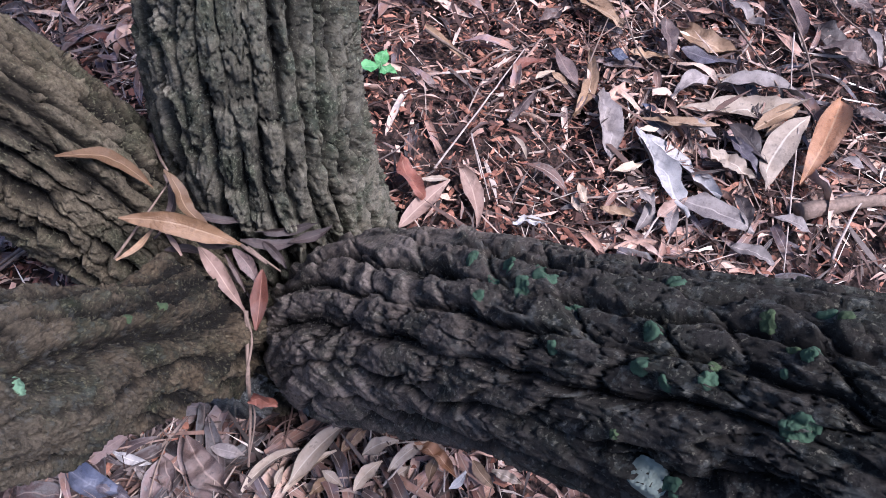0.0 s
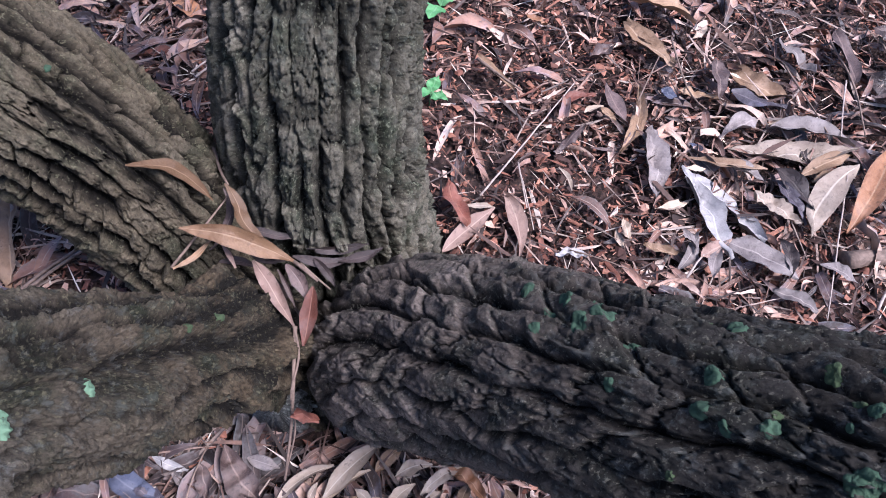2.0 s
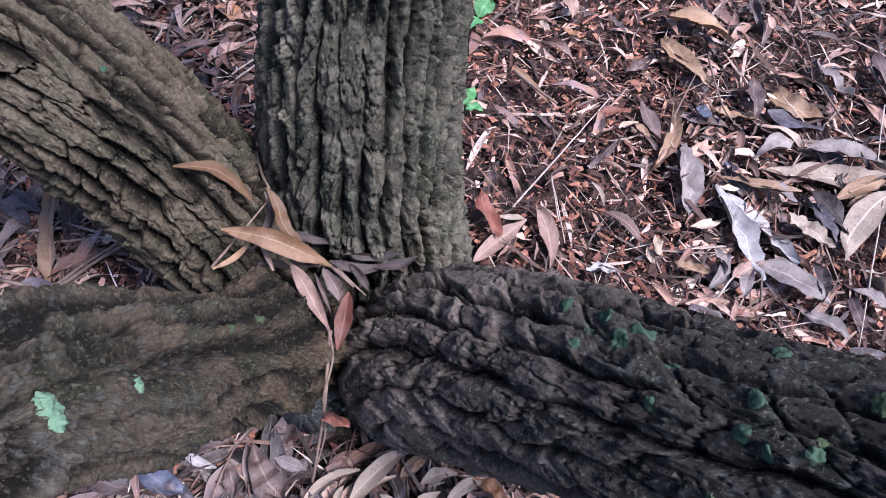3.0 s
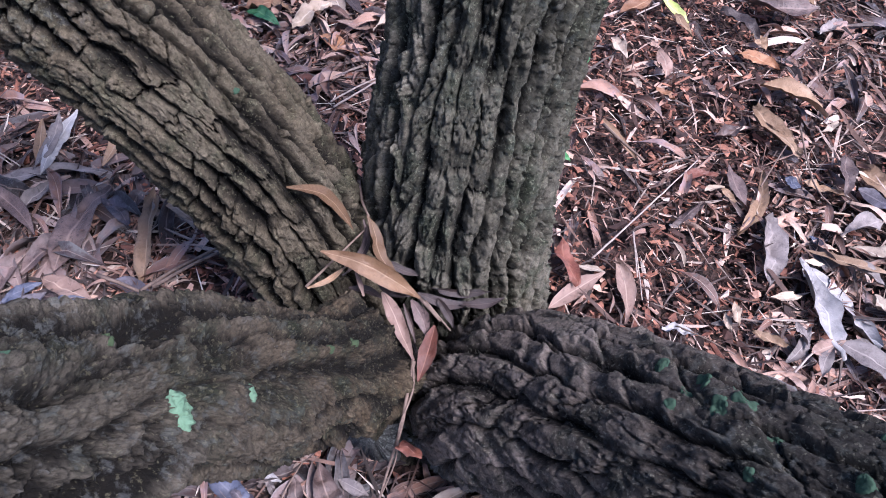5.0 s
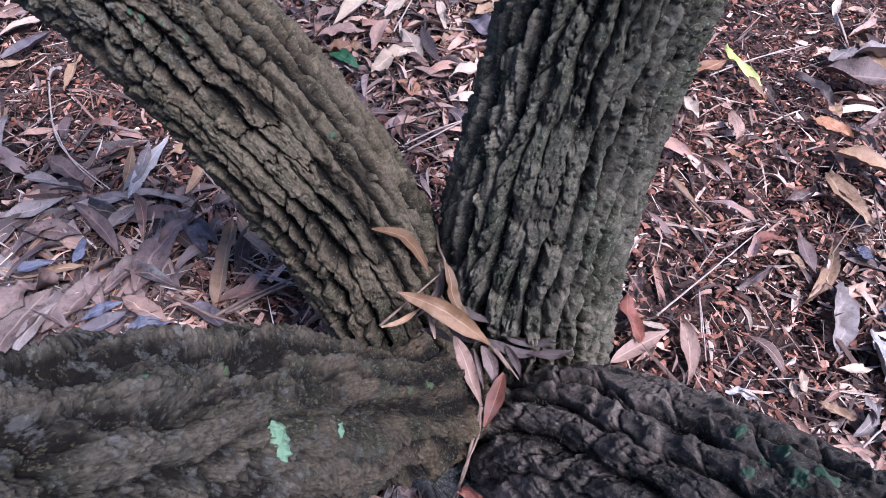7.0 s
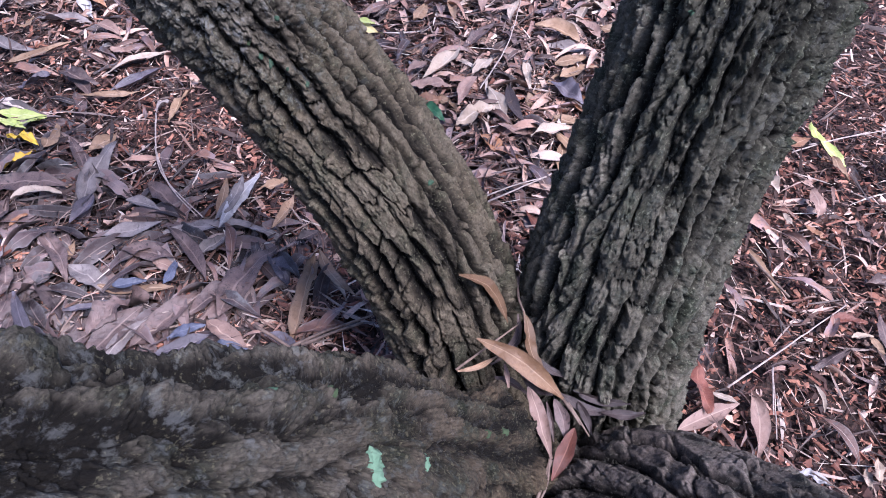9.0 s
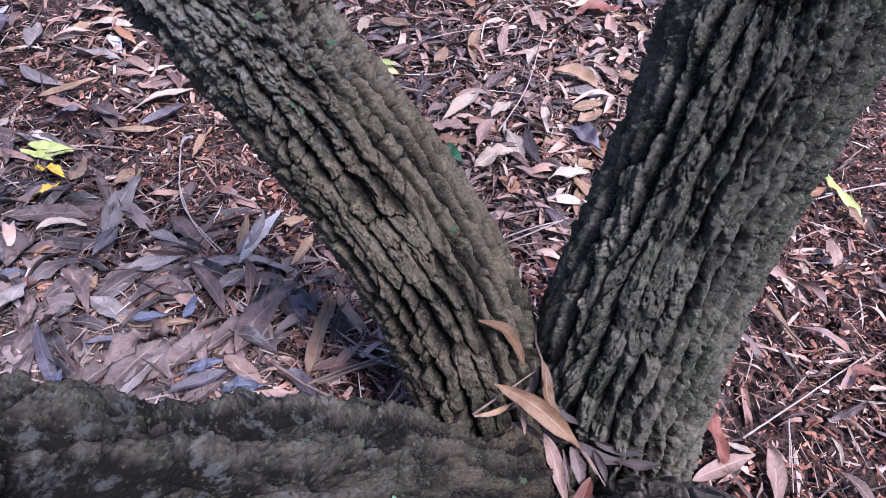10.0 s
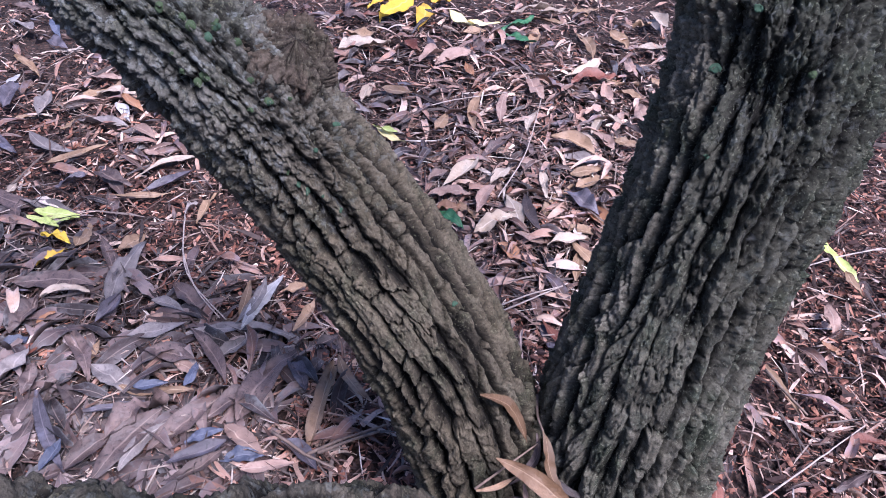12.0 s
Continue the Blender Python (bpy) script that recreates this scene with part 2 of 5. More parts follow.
def soil_material():
    n = Nodes("soil")
    v = n.coords()
    cell = n.cells(v, 210, "Color")
    fleck = n.ramp(cell, (0.0, (0.010, 0.007, 0.006)), (0.45, (0.032, 0.018, 0.014)), (0.8, (0.09, 0.05, 0.037)), (1.0, (0.24, 0.15, 0.12)))
    col = n.mix(n.ramp(n.noise(v, 8, 5, 0.6), (0.50, 0.0), (0.75, 1.0)), fleck, (0.03, 0.018, 0.015))
    n.set(Base_Color=col, Roughness=0.95)
    n.bump(n.math("ADD", n.noise(v, 120, 5, 0.7), n.cells(v, 210)), 1.0, 0.004)
    return n.mat


SOIL = soil_material()


# ---- mesh helpers ----
def mesh_from(name, verts, faces, smooth=True):
    me = bpy.data.meshes.new(name)
    verts = np.asarray(verts, dtype=np.float32)
    faces = np.asarray(faces, dtype=np.int32)
    k = faces.shape[1]
    me.vertices.add(len(verts))
    me.vertices.foreach_set("co", verts.ravel())
    me.loops.add(faces.size)
    me.loops.foreach_set("vertex_index", faces.ravel())
    me.polygons.add(len(faces))
    me.polygons.foreach_set("loop_start", np.arange(0, faces.size, k, dtype=np.int32))
    me.polygons.foreach_set("use_smooth", np.full(len(faces), smooth, dtype=bool))
    me.update(calc_edges=True)
    me.validate()
    return me


def paint(me, name, rgb):
    """Stores three numbers at each vertex, for the material."""
    at = me.attributes.new(name, "FLOAT_COLOR", "POINT")
    rgba = np.ones((len(me.vertices), 4), dtype=np.float32)
    rgba[:, :3] = rgb
    at.data.foreach_set("color", rgba.ravel())


def part(name, me, material, parent=None, label=""):
    ob = new(name, me)
    me.materials.append(material)
    if parent:
        ob.parent = parent
    if label:
        tagged(ob, label)
    return ob


# ---- noise on arrays ----
def hashed(i, j, seed):
    h = (i.astype(np.int64) * 374761393 + j.astype(np.int64) * 668265263 + seed * 974634777) & 0x7FFFFFFF
    h = ((h ^ (h >> 13)) * 1274126177) & 0x7FFFFFFF
    h = ((h ^ (h >> 16)) * 1103515245 + 12345) & 0x7FFFFFFF
    return ((h >> 7) & 0xFFFF) / 65535.0


def value_noise(x, y, period, seed):
    """Smooth noise in -1..1, periodic in x."""
    i, j = np.floor(x).astype(np.int64), np.floor(y).astype(np.int64)
    a, b = x - i, y - j
    a, b = a * a * a * (a * (a * 6 - 15) + 10), b * b * b * (b * (b * 6 - 15) + 10)
    i0, i1 = i % period, (i + 1) % period
    low = hashed(i0, j, seed) * (1 - a) + hashed(i1, j, seed) * a
    high = hashed(i0, j + 1, seed) * (1 - a) + hashed(i1, j + 1, seed) * a
    return (low * (1 - b) + high * b) * 2 - 1


def fbm(x, y, period, seed, octaves=4, gain=0.5):
    total, amp, norm = np.zeros_like(x), 1.0, 0.0
    for k in range(octaves):
        total += amp * value_noise(x * 2 ** k, y * 2 ** k, period * 2 ** k, seed + 17 * k)
        norm += amp
        amp *= gain
    return total / norm


def cell_noise(x, y, period, seed, jitter=0.9):
    """The two nearest of one jittered seed per unit cell, periodic in x: distances, a number for the cell, offsets."""
    i, j = np.floor(x).astype(np.int64), np.floor(y).astype(np.int64)
    f1, f2 = np.full(x.shape, 9.0), np.full(x.shape, 9.0)
    who, ox, oy = np.zeros_like(x), np.zeros_like(x), np.zeros_like(x)
    for dj in (-1, 0, 1):
        for di in (-2, -1, 0, 1, 2):
            ci, cj = i + di, j + dj
            w = ci % period
            sx = ci + 0.5 + jitter * (hashed(w, cj, seed) - 0.5) + 0.5 * (cj % 2)
            sy = cj + 0.5 + jitter * (hashed(w, cj, seed + 5) - 0.5)
            d = np.hypot(x - sx, y - sy)
            near = d < f1
            f2 = np.where(near, f1, np.minimum(f2, d))
            who = np.where(near, hashed(w, cj, seed + 9), who)
            ox, oy = np.where(near, x - sx, ox), np.where(near, y - sy, oy)
            f1 = np.where(near, d, f1)
    return f1, f2, who, ox, oy


def step(a, b, x):
    t = np.clip((x - a) / (b - a), 0, 1)
    return t * t * (3 - 2 * t)


def bark_relief(s, v, cols, row, seed, wander=0.6, crack=0.3, piece=0.5, levels=4, flat=0.5, gap=0.36, flake=0.35, slant=1.0):
    """Height of the bark in about 0..1 and a number per plate, over s (turns round the stem) and v (metres along it):
    ridges that waver and join, broken into pieces whose upper ends stand off, the whole layered like cork."""
    sway = fbm(s * 5, v / 0.085, 5, seed, 3)
    big = fbm(s * 2, v / 0.26, 2, seed + 3, 2)
    torn = fbm(s * cols * 2, v / (row * 0.7), cols * 2, seed + 31, 4, 0.58)
    nib = fbm(s * cols * 6, v / (row * 0.22), cols * 6, seed + 33, 3, 0.6)
    x = s * cols + wander * (sway + 0.8 * big) + 0.26 * torn + 0.06 * nib
    col = np.floor(x)
    u = x - col - 0.5
    lane = np.mod(col, cols).astype(np.int64)
    seam = np.mod(np.round(x), cols).astype(np.int64)
    # furrows: now wide and deep, now closed by a bridge between two ridges
    cut = value_noise(seam.astype(float), v / (row * 1.5) + 11.0 * hashed(seam, seam * 0, seed + 51), cols, seed + 53)
    wide = np.maximum(gap * (0.75 + 0.65 * cut), 0.05)
    deep = 0.45 + 0.55 * step(-0.65, 0.0, cut)
    wall = np.clip((0.5 - np.abs(u)) / wide, 0, 1)
    ridge = 1 - deep * (1 - wall) ** 1.2
    # pieces along each ridge, rising to a torn end
    y = v / row + 7.0 * hashed(lane, lane * 0, seed + 57) + 0.55 * value_noise(lane.astype(float), v / (row * 1.9), cols, seed + 59)
    y = y + slant * u * (hashed(lane, lane * 0, seed + 61) - 0.5) * 2.4 + 0.24 * torn + 0.05 * nib
    pid = np.floor(y).astype(np.int64)
    t = y - np.floor(y)
    who, lifted = hashed(lane, pid, seed + 63), hashed(lane, pid, seed + 67)
    ridge = ridge * (1 - piece * (0.25 + 0.75 * lifted) * (1 - t ** 1.4)) + 0.22 * piece * (who - 0.5) * wall
    near = np.minimum(t, 1 - t)
    strength = hashed(lane, np.round(y).astype(np.int64), seed + 69)
    ridge = ridge - crack * step(0.25, 0.75, strength) * (1 - step(0.015, 0.075, near)) * step(0.05, 0.5, wall)
    # flakes in layers with sharp edges
    body = fbm(s * cols * 2, v / (row * 0.9), cols * 2, seed + 73, 5, 0.56)
    h = ridge * (1 - flake) + flake * (0.55 + 0.75 * body)
    q = h * levels + 0.35 * torn
    layer = (np.floor(q) + step(0.74, 1.0, q - np.floor(q)) - 0.35 * torn) / levels
    h = h * (1 - flat) + layer * flat
    # hair cracks, fibres and grit
    g1, g2, sub, _, _ = cell_noise(s * cols * 2 + 0.6 * torn, v / (row * 0.45) + 0.5 * torn, cols * 2, seed + 23)
    h = h - 0.24 * (1 - step(0.0, 0.06, g2 - g1)) * step(0.30, 0.6, h) * step(0.25, 0.6, sub)
    fibre = fbm(s * cols * 9, v / (row * 0.9), cols * 9, seed + 43, 2)
    grit = fbm(s * cols * 14, v / (row * 0.09), cols * 14, seed + 41, 2, 0.6)
    h = h + 0.035 * nib + 0.03 * fibre + 0.03 * grit
    return h, 0.6 * who + 0.4 * sub


def spline(points, step_len, fine_from, fine_to, even=0.0):
    """Points along a smooth curve through (x, y, z, r), closer together between two heights; even: metres over which it is smoothed."""
    p = np.array(points, dtype=float)
    out = []
    for i in range(len(p) - 1):
        p0, p1, p2, p3 = p[max(i - 1, 0)], p[i], p[i + 1], p[min(i + 2, len(p) - 1)]
        s = (np.arange(40) / 40)[:, None]
        out.append(0.5 * (2 * p1 + (p2 - p0) * s + (2 * p0 - 5 * p1 + 4 * p2 - p3) * s ** 2 + (3 * p1 - p0 - 3 * p2 + p3) * s ** 3))
    out.append(p[-1:])
    c = np.concatenate(out)
    run = np.concatenate([[0], np.cumsum(np.linalg.norm(np.diff(c[:, :3], axis=0), axis=1) + 1e-9)])
    if even:
        base = np.arange(0, run[-1], 0.004)
        c = np.stack([np.interp(base, run, c[:, k]) for k in range(4)], axis=1)
        w = np.exp(-0.5 * (np.arange(-40, 41) * 0.004 / even) ** 2)
        w /= w.sum()
        pad = np.concatenate([2 * c[0] - c[40:0:-1], c, 2 * c[-1] - c[-2:-42:-1]])
        c = np.stack([np.convolve(pad[:, k], w, "valid") for k in range(4)], axis=1)
        run = np.concatenate([[0], np.cumsum(np.linalg.norm(np.diff(c[:, :3], axis=0), axis=1) + 1e-9)])
    at, stops = 0.0, []
    while at < run[-1]:
        stops.append(at)
        z = np.interp(at, run, c[:, 2])
        at += step_len if fine_from < z < fine_to else step_len * 6
    return np.stack([np.interp(stops, run, c[:, k]) for k in range(4)], axis=1)


def stem_surface(points, around, step_len, fine_from, fine_to, depth, lump, bark, flare=None, even=0.035, open_side=(0.06, 0.12, 0.62), folds=0.0):
    """A bark-covered stem: vertices, faces, the relief and the plate number at each vertex, and the normals.
    The net is closer on the open side of the tree; bark: the arguments of bark_relief."""
    c = spline(points, step_len, fine_from, fine_to, even)
    axis, r = c[:, :3], c[:, 3]
    tan = np.gradient(axis, axis=0)
    tan /= np.linalg.norm(tan, axis=1)[:, None]
    along = np.concatenate([[0], np.cumsum(np.linalg.norm(np.diff(axis, axis=0), axis=1))])
    side = np.zeros_like(axis)
    u = np.cross(tan[0], (0.3, 1.0, 0.2))
    for i in range(len(axis)):
        u = u - tan[i] * (u @ tan[i])
        u /= np.linalg.norm(u)
        side[i] = u
    other = np.cross(tan, side)
    mid = len(axis) // 2
    to = np.array(open_side) - axis[mid]
    toward = math.atan2(to @ other[mid], to @ side[mid]) / (2 * math.pi)
    turn = np.arange(around) / around - 0.5
    turn = turn - 0.42 * np.sin(2 * np.pi * turn) / (2 * np.pi)
    s = np.tile(toward + turn, (len(axis), 1))
    arc = turn[None] * 2 * np.pi * r[:, None]
    v = np.tile(along[:, None], (1, around))
    h, plate = bark_relief(s, v, *bark)
    body = fbm(s * 3, v / 0.09, 3, bark[2] + 71, 2) * lump
    fold = 1 - 2.2 * np.abs(fbm(s * 5 + 0.4 * fbm(s * 4, v / 0.06, 4, bark[2] + 82, 3), v / 0.14, 5, bark[2] + 81, 2, 0.4))
    radius = r[:, None] * (1 + body) + depth * (h - 0.75) + folds * (fold - 0.6)
    ang = 2 * np.pi * s
    out = side[:, None] * np.cos(ang)[..., None] + other[:, None] * np.sin(ang)[..., None]
    verts = axis[:, None] + out * radius[..., None]
    if flare is not None:
        verts, h = flare(verts, out, h, arc, v)
    rows, n = len(axis), around
    i, j = np.meshgrid(np.arange(rows - 1), np.arange(n), indexing="ij")
    a = i * n + j
    b = i * n + (j + 1) % n
    faces = np.stack([a, b, b + n, a + n], axis=-1).reshape(-1, 4)
    verts[-1] = axis[-1] + (verts[-1] - axis[-1]) * 0.02
    flat = np.stack([s * 0.5, v, 0 * v], axis=-1).reshape(-1, 3)
    return verts.reshape(-1, 3), faces, np.clip(h.ravel(), 0, 1), plate.ravel(), out.reshape(-1, 3), flat


def stem_mesh(name, data, along=True, dry=None):
    """dry: the side painted lighter, as if lit, by leaving out the dark upper bark colour."""
    verts, faces, h, plate, _, flat = data
    if not along:
        flat, plate = verts, np.full(len(verts), 0.5)
    me = mesh_from(name, verts, faces)
    tint_level = data[5][:, 1]
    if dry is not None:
        # takes this flank off the dark upper colour, so it is painted as lit
        tint_level = tint_level - 0.5 * step(0.25, 0.80, data[4] @ np.array(dry))
    paint(me, "bark", np.stack([h, plate, tint_level], axis=1))
    at = me.attributes.new("grain", "FLOAT_VECTOR", "POINT")
    at.data.foreach_set("vector", flat.astype(np.float32).ravel())
    return me


def lichen(data, parent, x, y, z, size, kind, seed, label="", more=()):
    """A rosette of crust that lies on the bark round a place, with a scalloped rim; more: further lobes (x, y, z, size)."""
    verts, _, _, _, out, _ = data
    vs, fs, at = [], [], 0
    rings, spokes = 5, 30
    size *= 0.7 if kind == "moss" else 0.9
    for k, (cx, cy, cz, reach) in enumerate([(x, y, z, size)] + [(*q[:3], q[3] * 0.95) for q in more]):
        near = np.linalg.norm(verts - np.array((cx, cy, cz)), axis=1).argmin()
        ctr, facing = verts[near], out[near]
        t1 = np.cross(facing, (0.2, 0.3, 1.0))
        t1 /= np.linalg.norm(t1)
        t2 = np.cross(facing, t1)
        off = verts[np.linalg.norm(verts - ctr, axis=1) < reach * 1.9] - ctr
        px, py, high = off @ t1, off @ t2, off @ facing
        a = np.arange(spokes) / spokes
        rim = reach * 0.85 * (0.86 + 0.34 * fbm(a * 4, a * 0 + k, 4, seed, 2) + 0.16 * fbm(a * 12, a * 0 + k, 12, seed + 3, 2))
        grid = [(0.0, 0.0)]
        share = [0.0]
        for i in range(1, rings + 1):
            for j in range(spokes):
                grid.append((rim[j] * i / rings * math.cos(2 * math.pi * a[j]), rim[j] * i / rings * math.sin(2 * math.pi * a[j])))
                share.append(i / rings)
        grid, share = np.array(grid), np.array(share)
        d = np.hypot(grid[:, :1] - px[None], grid[:, 1:] - py[None])
        first = np.argsort(d, axis=1)[:, :5]
        lift = high[first].mean(axis=1)
        lift = np.maximum(lift, lift[0] - 0.5 * reach) + 0.0006 + 0.0006 * (1 - share ** 4) * (0.7 + 0.6 * hashed((grid[:, 0] * 1e5).astype(np.int64), (grid[:, 1] * 1e5).astype(np.int64), seed))
        lift[share > 0.99] -= 0.0011
        vs.append(ctr + t1 * grid[:, :1] + t2 * grid[:, 1:] + facing * lift[:, None])
        ring = lambda i, j: at + 1 + (i - 1) * spokes + j % spokes
        for j in range(spokes):
            fs.append((at, ring(1, j), ring(1, j + 1)))
            for i in range(1, rings):
                fs.append((ring(i, j), ring(i + 1, j), ring(i + 1, j + 1), ring(i, j + 1)))
        at += len(grid)
    part("lichen", mesh_mixed("lichen", np.concatenate(vs), fs), LICHEN[kind], parent, label)


def tube(points, sides=6, end=0.3):
    """Vertices and quads of a thin round stalk through (x, y, z, r)."""
    p = np.array(points, dtype=float)
    tan = np.gradient(p[:, :3], axis=0)
    tan /= np.linalg.norm(tan, axis=1)[:, None] + 1e-9
    u = np.cross(tan, (0.13, 0.21, 1.0))
    u /= np.linalg.norm(u, axis=1)[:, None] + 1e-9
    w = np.cross(tan, u)
    ang = 2 * np.pi * np.arange(sides) / sides
    v = p[:, None, :3] + (u[:, None] * np.cos(ang)[:, None] + w[:, None] * np.sin(ang)[:, None]) * p[:, None, 3:4]
    n = len(p)
    i, j = np.meshgrid(np.arange(n - 1), np.arange(sides), indexing="ij")
    a, b = i * sides + j, i * sides + (j + 1) % sides
    f = np.stack([a, b, b + sides, a + sides], axis=-1).reshape(-1, 4)
    v = np.concatenate([v.reshape(-1, 3), p[:1, :3], p[-1:, :3]])
    c0, c1 = n * sides, n * sides + 1
    f = f.tolist()
    for q in range(sides):
        f.append([(q + 1) % sides, q, c0, c0])
        f.append([(n - 1) * sides + q, (n - 1) * sides + (q + 1) % sides, c1, c1])
    return v, [x if x[2] != x[3] else x[:3] for x in f]


def mesh_mixed(name, verts, faces, smooth=True):
    me = bpy.data.meshes.new(name)
    me.from_pydata([tuple(q) for q in verts], [], [tuple(q) for q in faces])
    if smooth:
        me.polygons.foreach_set("use_smooth", [True] * len(me.polygons))
    me.update()
    return me


# ---- leaves ----
def blade(length, width, fold, curl, twist, wave, rng, n=14, half=2, whole=1.0, sway=0.10):
    """A narrow pointed leaf along x, its middle at the origin: vertices, quads, and (across, along) at each vertex."""
    t = np.linspace(0, whole, n + 1)
    peak = rng.uniform(0.40, 0.52)
    w = np.where(t < peak, (t / peak) ** 0.8, ((1 - t) / (1 - peak)) ** 0.9)
    w = np.sin(w * np.pi / 2) ** 1.05 * width / 2
    w = np.maximum(w * (1 + 0.16 * fbm(t * 5 + rng.uniform(0, 50), t * 0, 512, 3, 2)), 0.0008)
    x = (t - 0.5) * length
    bend = rng.uniform(-sway, sway) * length
    rows = []
    ph = rng.uniform(0, 6.28)
    gx, gy = np.meshgrid(np.linspace(0, 5, n + 1), np.linspace(0, 2, 2 * half + 1), indexing="ij")
    crumple = rng.uniform(0.05, 0.42) * width * fbm(gx * 1.5 + rng.uniform(0, 99), gy + rng.uniform(0, 99), 512, 3, 2)
    for i in range(n + 1):
        mid = np.array((x[i], bend * (1 - (2 * t[i] - 1) ** 2), -curl * length * (1 - (2 * t[i] - 1) ** 2)))
        roll = twist * (t[i] - 0.5)
        for k in range(-half, half + 1):
            q = k / half
            yy = q * w[i]
            zz = crumple[i, k + half] + fold * abs(q) ** 1.3 * w[i] + wave * width * math.sin(ph + 7 * t[i] + 2.2 * q) * abs(q)
            rows.append(mid + np.array((0, yy * math.cos(roll) - zz * math.sin(roll), yy * math.sin(roll) + zz * math.cos(roll))))
    m = 2 * half + 1
    i, k = np.meshgrid(np.arange(n), np.arange(m - 1), indexing="ij")
    a = i * m + k
    faces = np.stack([a, a + m, a + m + 1, a + 1], axis=-1).reshape(-1, 4)
    uv = np.stack([np.tile(np.linspace(0, 1, m), n + 1), np.repeat(t, m), np.zeros(m * (n + 1))], axis=1)
    return np.array(rows), faces, uv


LEAF_WORDS = {
    "tan": "dry tan narrow leaf lying on the mulch",
    "rose": "pinkish beige dry leaf lying on the litter",
    "blue": "blue-grey wet leaf lying on the litter",
    "pale": "bleached pale beige leaf lying on the litter",
    "cream": "pale cream freshly dried leaf on the mulch",
    "grey": "weathered grey-brown leaf lying on the litter",
    "silver": "silvery white underside of a fallen leaf",
    "brown": "damp dull brown willow-shaped fallen leaf",
    "red": "curled red-brown fallen leaf on the mulch",
    "orange": "orange-brown dry leaf lying on the mulch",
    "violet": "dark slate-coloured wet fallen leaf",
    "dark": "dark shrivelled wet leaf lying in the litter",
    "lemon": "pale lemon-yellow fallen leaf on the litter",
    "yellow": "bright yellow fresh fallen leaf on the litter",
    "lime": "yellow-green fresh fallen leaf on the litter",
    "green": "glossy dark green leaf lying on the litter",
}
leaf_rng = np.random.default_rng(7)


def leaf_thing(me, kind, matrix, group="fallen leaves", label=""):
    ob = new("fallen_leaf", me)
    if not me.materials:
        me.materials.append(LEAF[kind])
    ob.matrix_world = matrix
    return tagged(ob, label or LEAF_WORDS[kind], "leaf", group)


def leaf_mesh(length, width, kind, rng=leaf_rng, fold=None, curl=None, twist=None, wave=None):
    fold = rng.uniform(0.05, 0.85) if fold is None else fold
    curl = rng.uniform(-0.07, 0.05) if curl is None else curl
    twist = rng.uniform(-0.7, 0.7) if twist is None else twist
    wave = rng.uniform(0.03, 0.20) if wave is None else wave
    v, f, uv = blade(length, width * 1.04, fold, curl, twist, wave, rng)
    me = mesh_from("fallen_leaf", v, f)
    paint(me, "blade", uv)
    me.materials.append(LEAF[kind])
    return me


def ground_leaf(x, y, turn, length, width, kind, lift=None):
    """A leaf that lies on the litter at (x, y), turned by so many degrees from +x."""
    rng = leaf_rng
    fresh = kind in ("lime", "lemon", "yellow", "green")
    me = leaf_mesh(length, width, kind, fold=0.25 if fresh else None, twist=0.2 if fresh else None)
    z = ground_height(x, y) + (rng.uniform(0.022, 0.032) if lift is None else lift)
    m = Matrix.Translation((x, y, z)) @ pose(0, 0, 0, rng.uniform(-17, 17), rng.uniform(-3, 3), turn)
    return leaf_thing(me, kind, m)


def ground_height(x, y):
    return -0.016 + 0.010 * noise.noise((x * 2.3, y * 2.3, 0.4)) + 0.005 * noise.noise((x * 9, y * 9, 3.1))


# ---- ground ----
def build_ground():
    near = np.arange(-1.6, 1.6001, 0.025)
    far = 1.6 * 1.35 ** np.arange(1, 20)
    xs = np.concatenate([-far[::-1], near, far])
    ys = np.concatenate([-far[::-1] + 0.6, near + 0.6, far + 0.6])
    verts, k = [], len(xs)
    for y in ys:
        for x in xs:
            d = max(0.0, math.hypot(x, y - 0.6) - 2.0)
            verts.append((x, y, ground_height(x, y) - 0.004 if d == 0 else (ground_height(x, y) - 0.004) * max(0.05, 1 - d)))
    i, j = np.meshgrid(np.arange(len(ys) - 1), np.arange(k - 1), indexing="ij")
    a = i * k + j
    me = mesh_from("ground", verts, np.stack([a, a + 1, a + 1 + k, a + k], axis=-1).reshape(-1, 4))
    ob = new("ground", me)
    me.materials.append(SOIL)
    tagged(ob, "dark damp soil under shredded wood mulch", "ground", kind="structure")


build_ground()

# ---- tree ----
tree = new("tree")
tree.location = (0, 0, 0)
tagged(tree, "tree with four furrowed corky stems forking at the ground", "tree")
STEM_POINTS_A = [(0.021, 0.554, -0.029, 0.0844), (-0.001, 0.55, 0.168, 0.0816), (0.001, 0.568, 0.245, 0.0802), (0.001, 0.576, 0.275, 0.0745), (0.015, 0.624, 0.456, 0.0722), (0.006, 0.663, 0.562, 0.0702), (0.01, 0.775, 0.889, 0.069), (0.012, 0.941, 1.489, 0.0686), (0.03, 1.08, 2.3, 0.055)]
STEM_POINTS_B = [(-0.079, 0.492, 0.025, 0.0698), (-0.08, 0.493, 0.03, 0.0674), (-0.141, 0.496, 0.192, 0.065), (-0.185, 0.492, 0.269, 0.0614), (-0.262, 0.496, 0.348, 0.0585), (-0.339, 0.455, 0.468, 0.050), (-0.407, 0.431, 0.543, 0.043), (-0.563, 0.412, 0.736, 0.043), (-0.781, 0.398, 1.059, 0.045), (-1.005, 0.373, 1.403, 0.044), (-1.45, 0.33, 2.1, 0.042)]
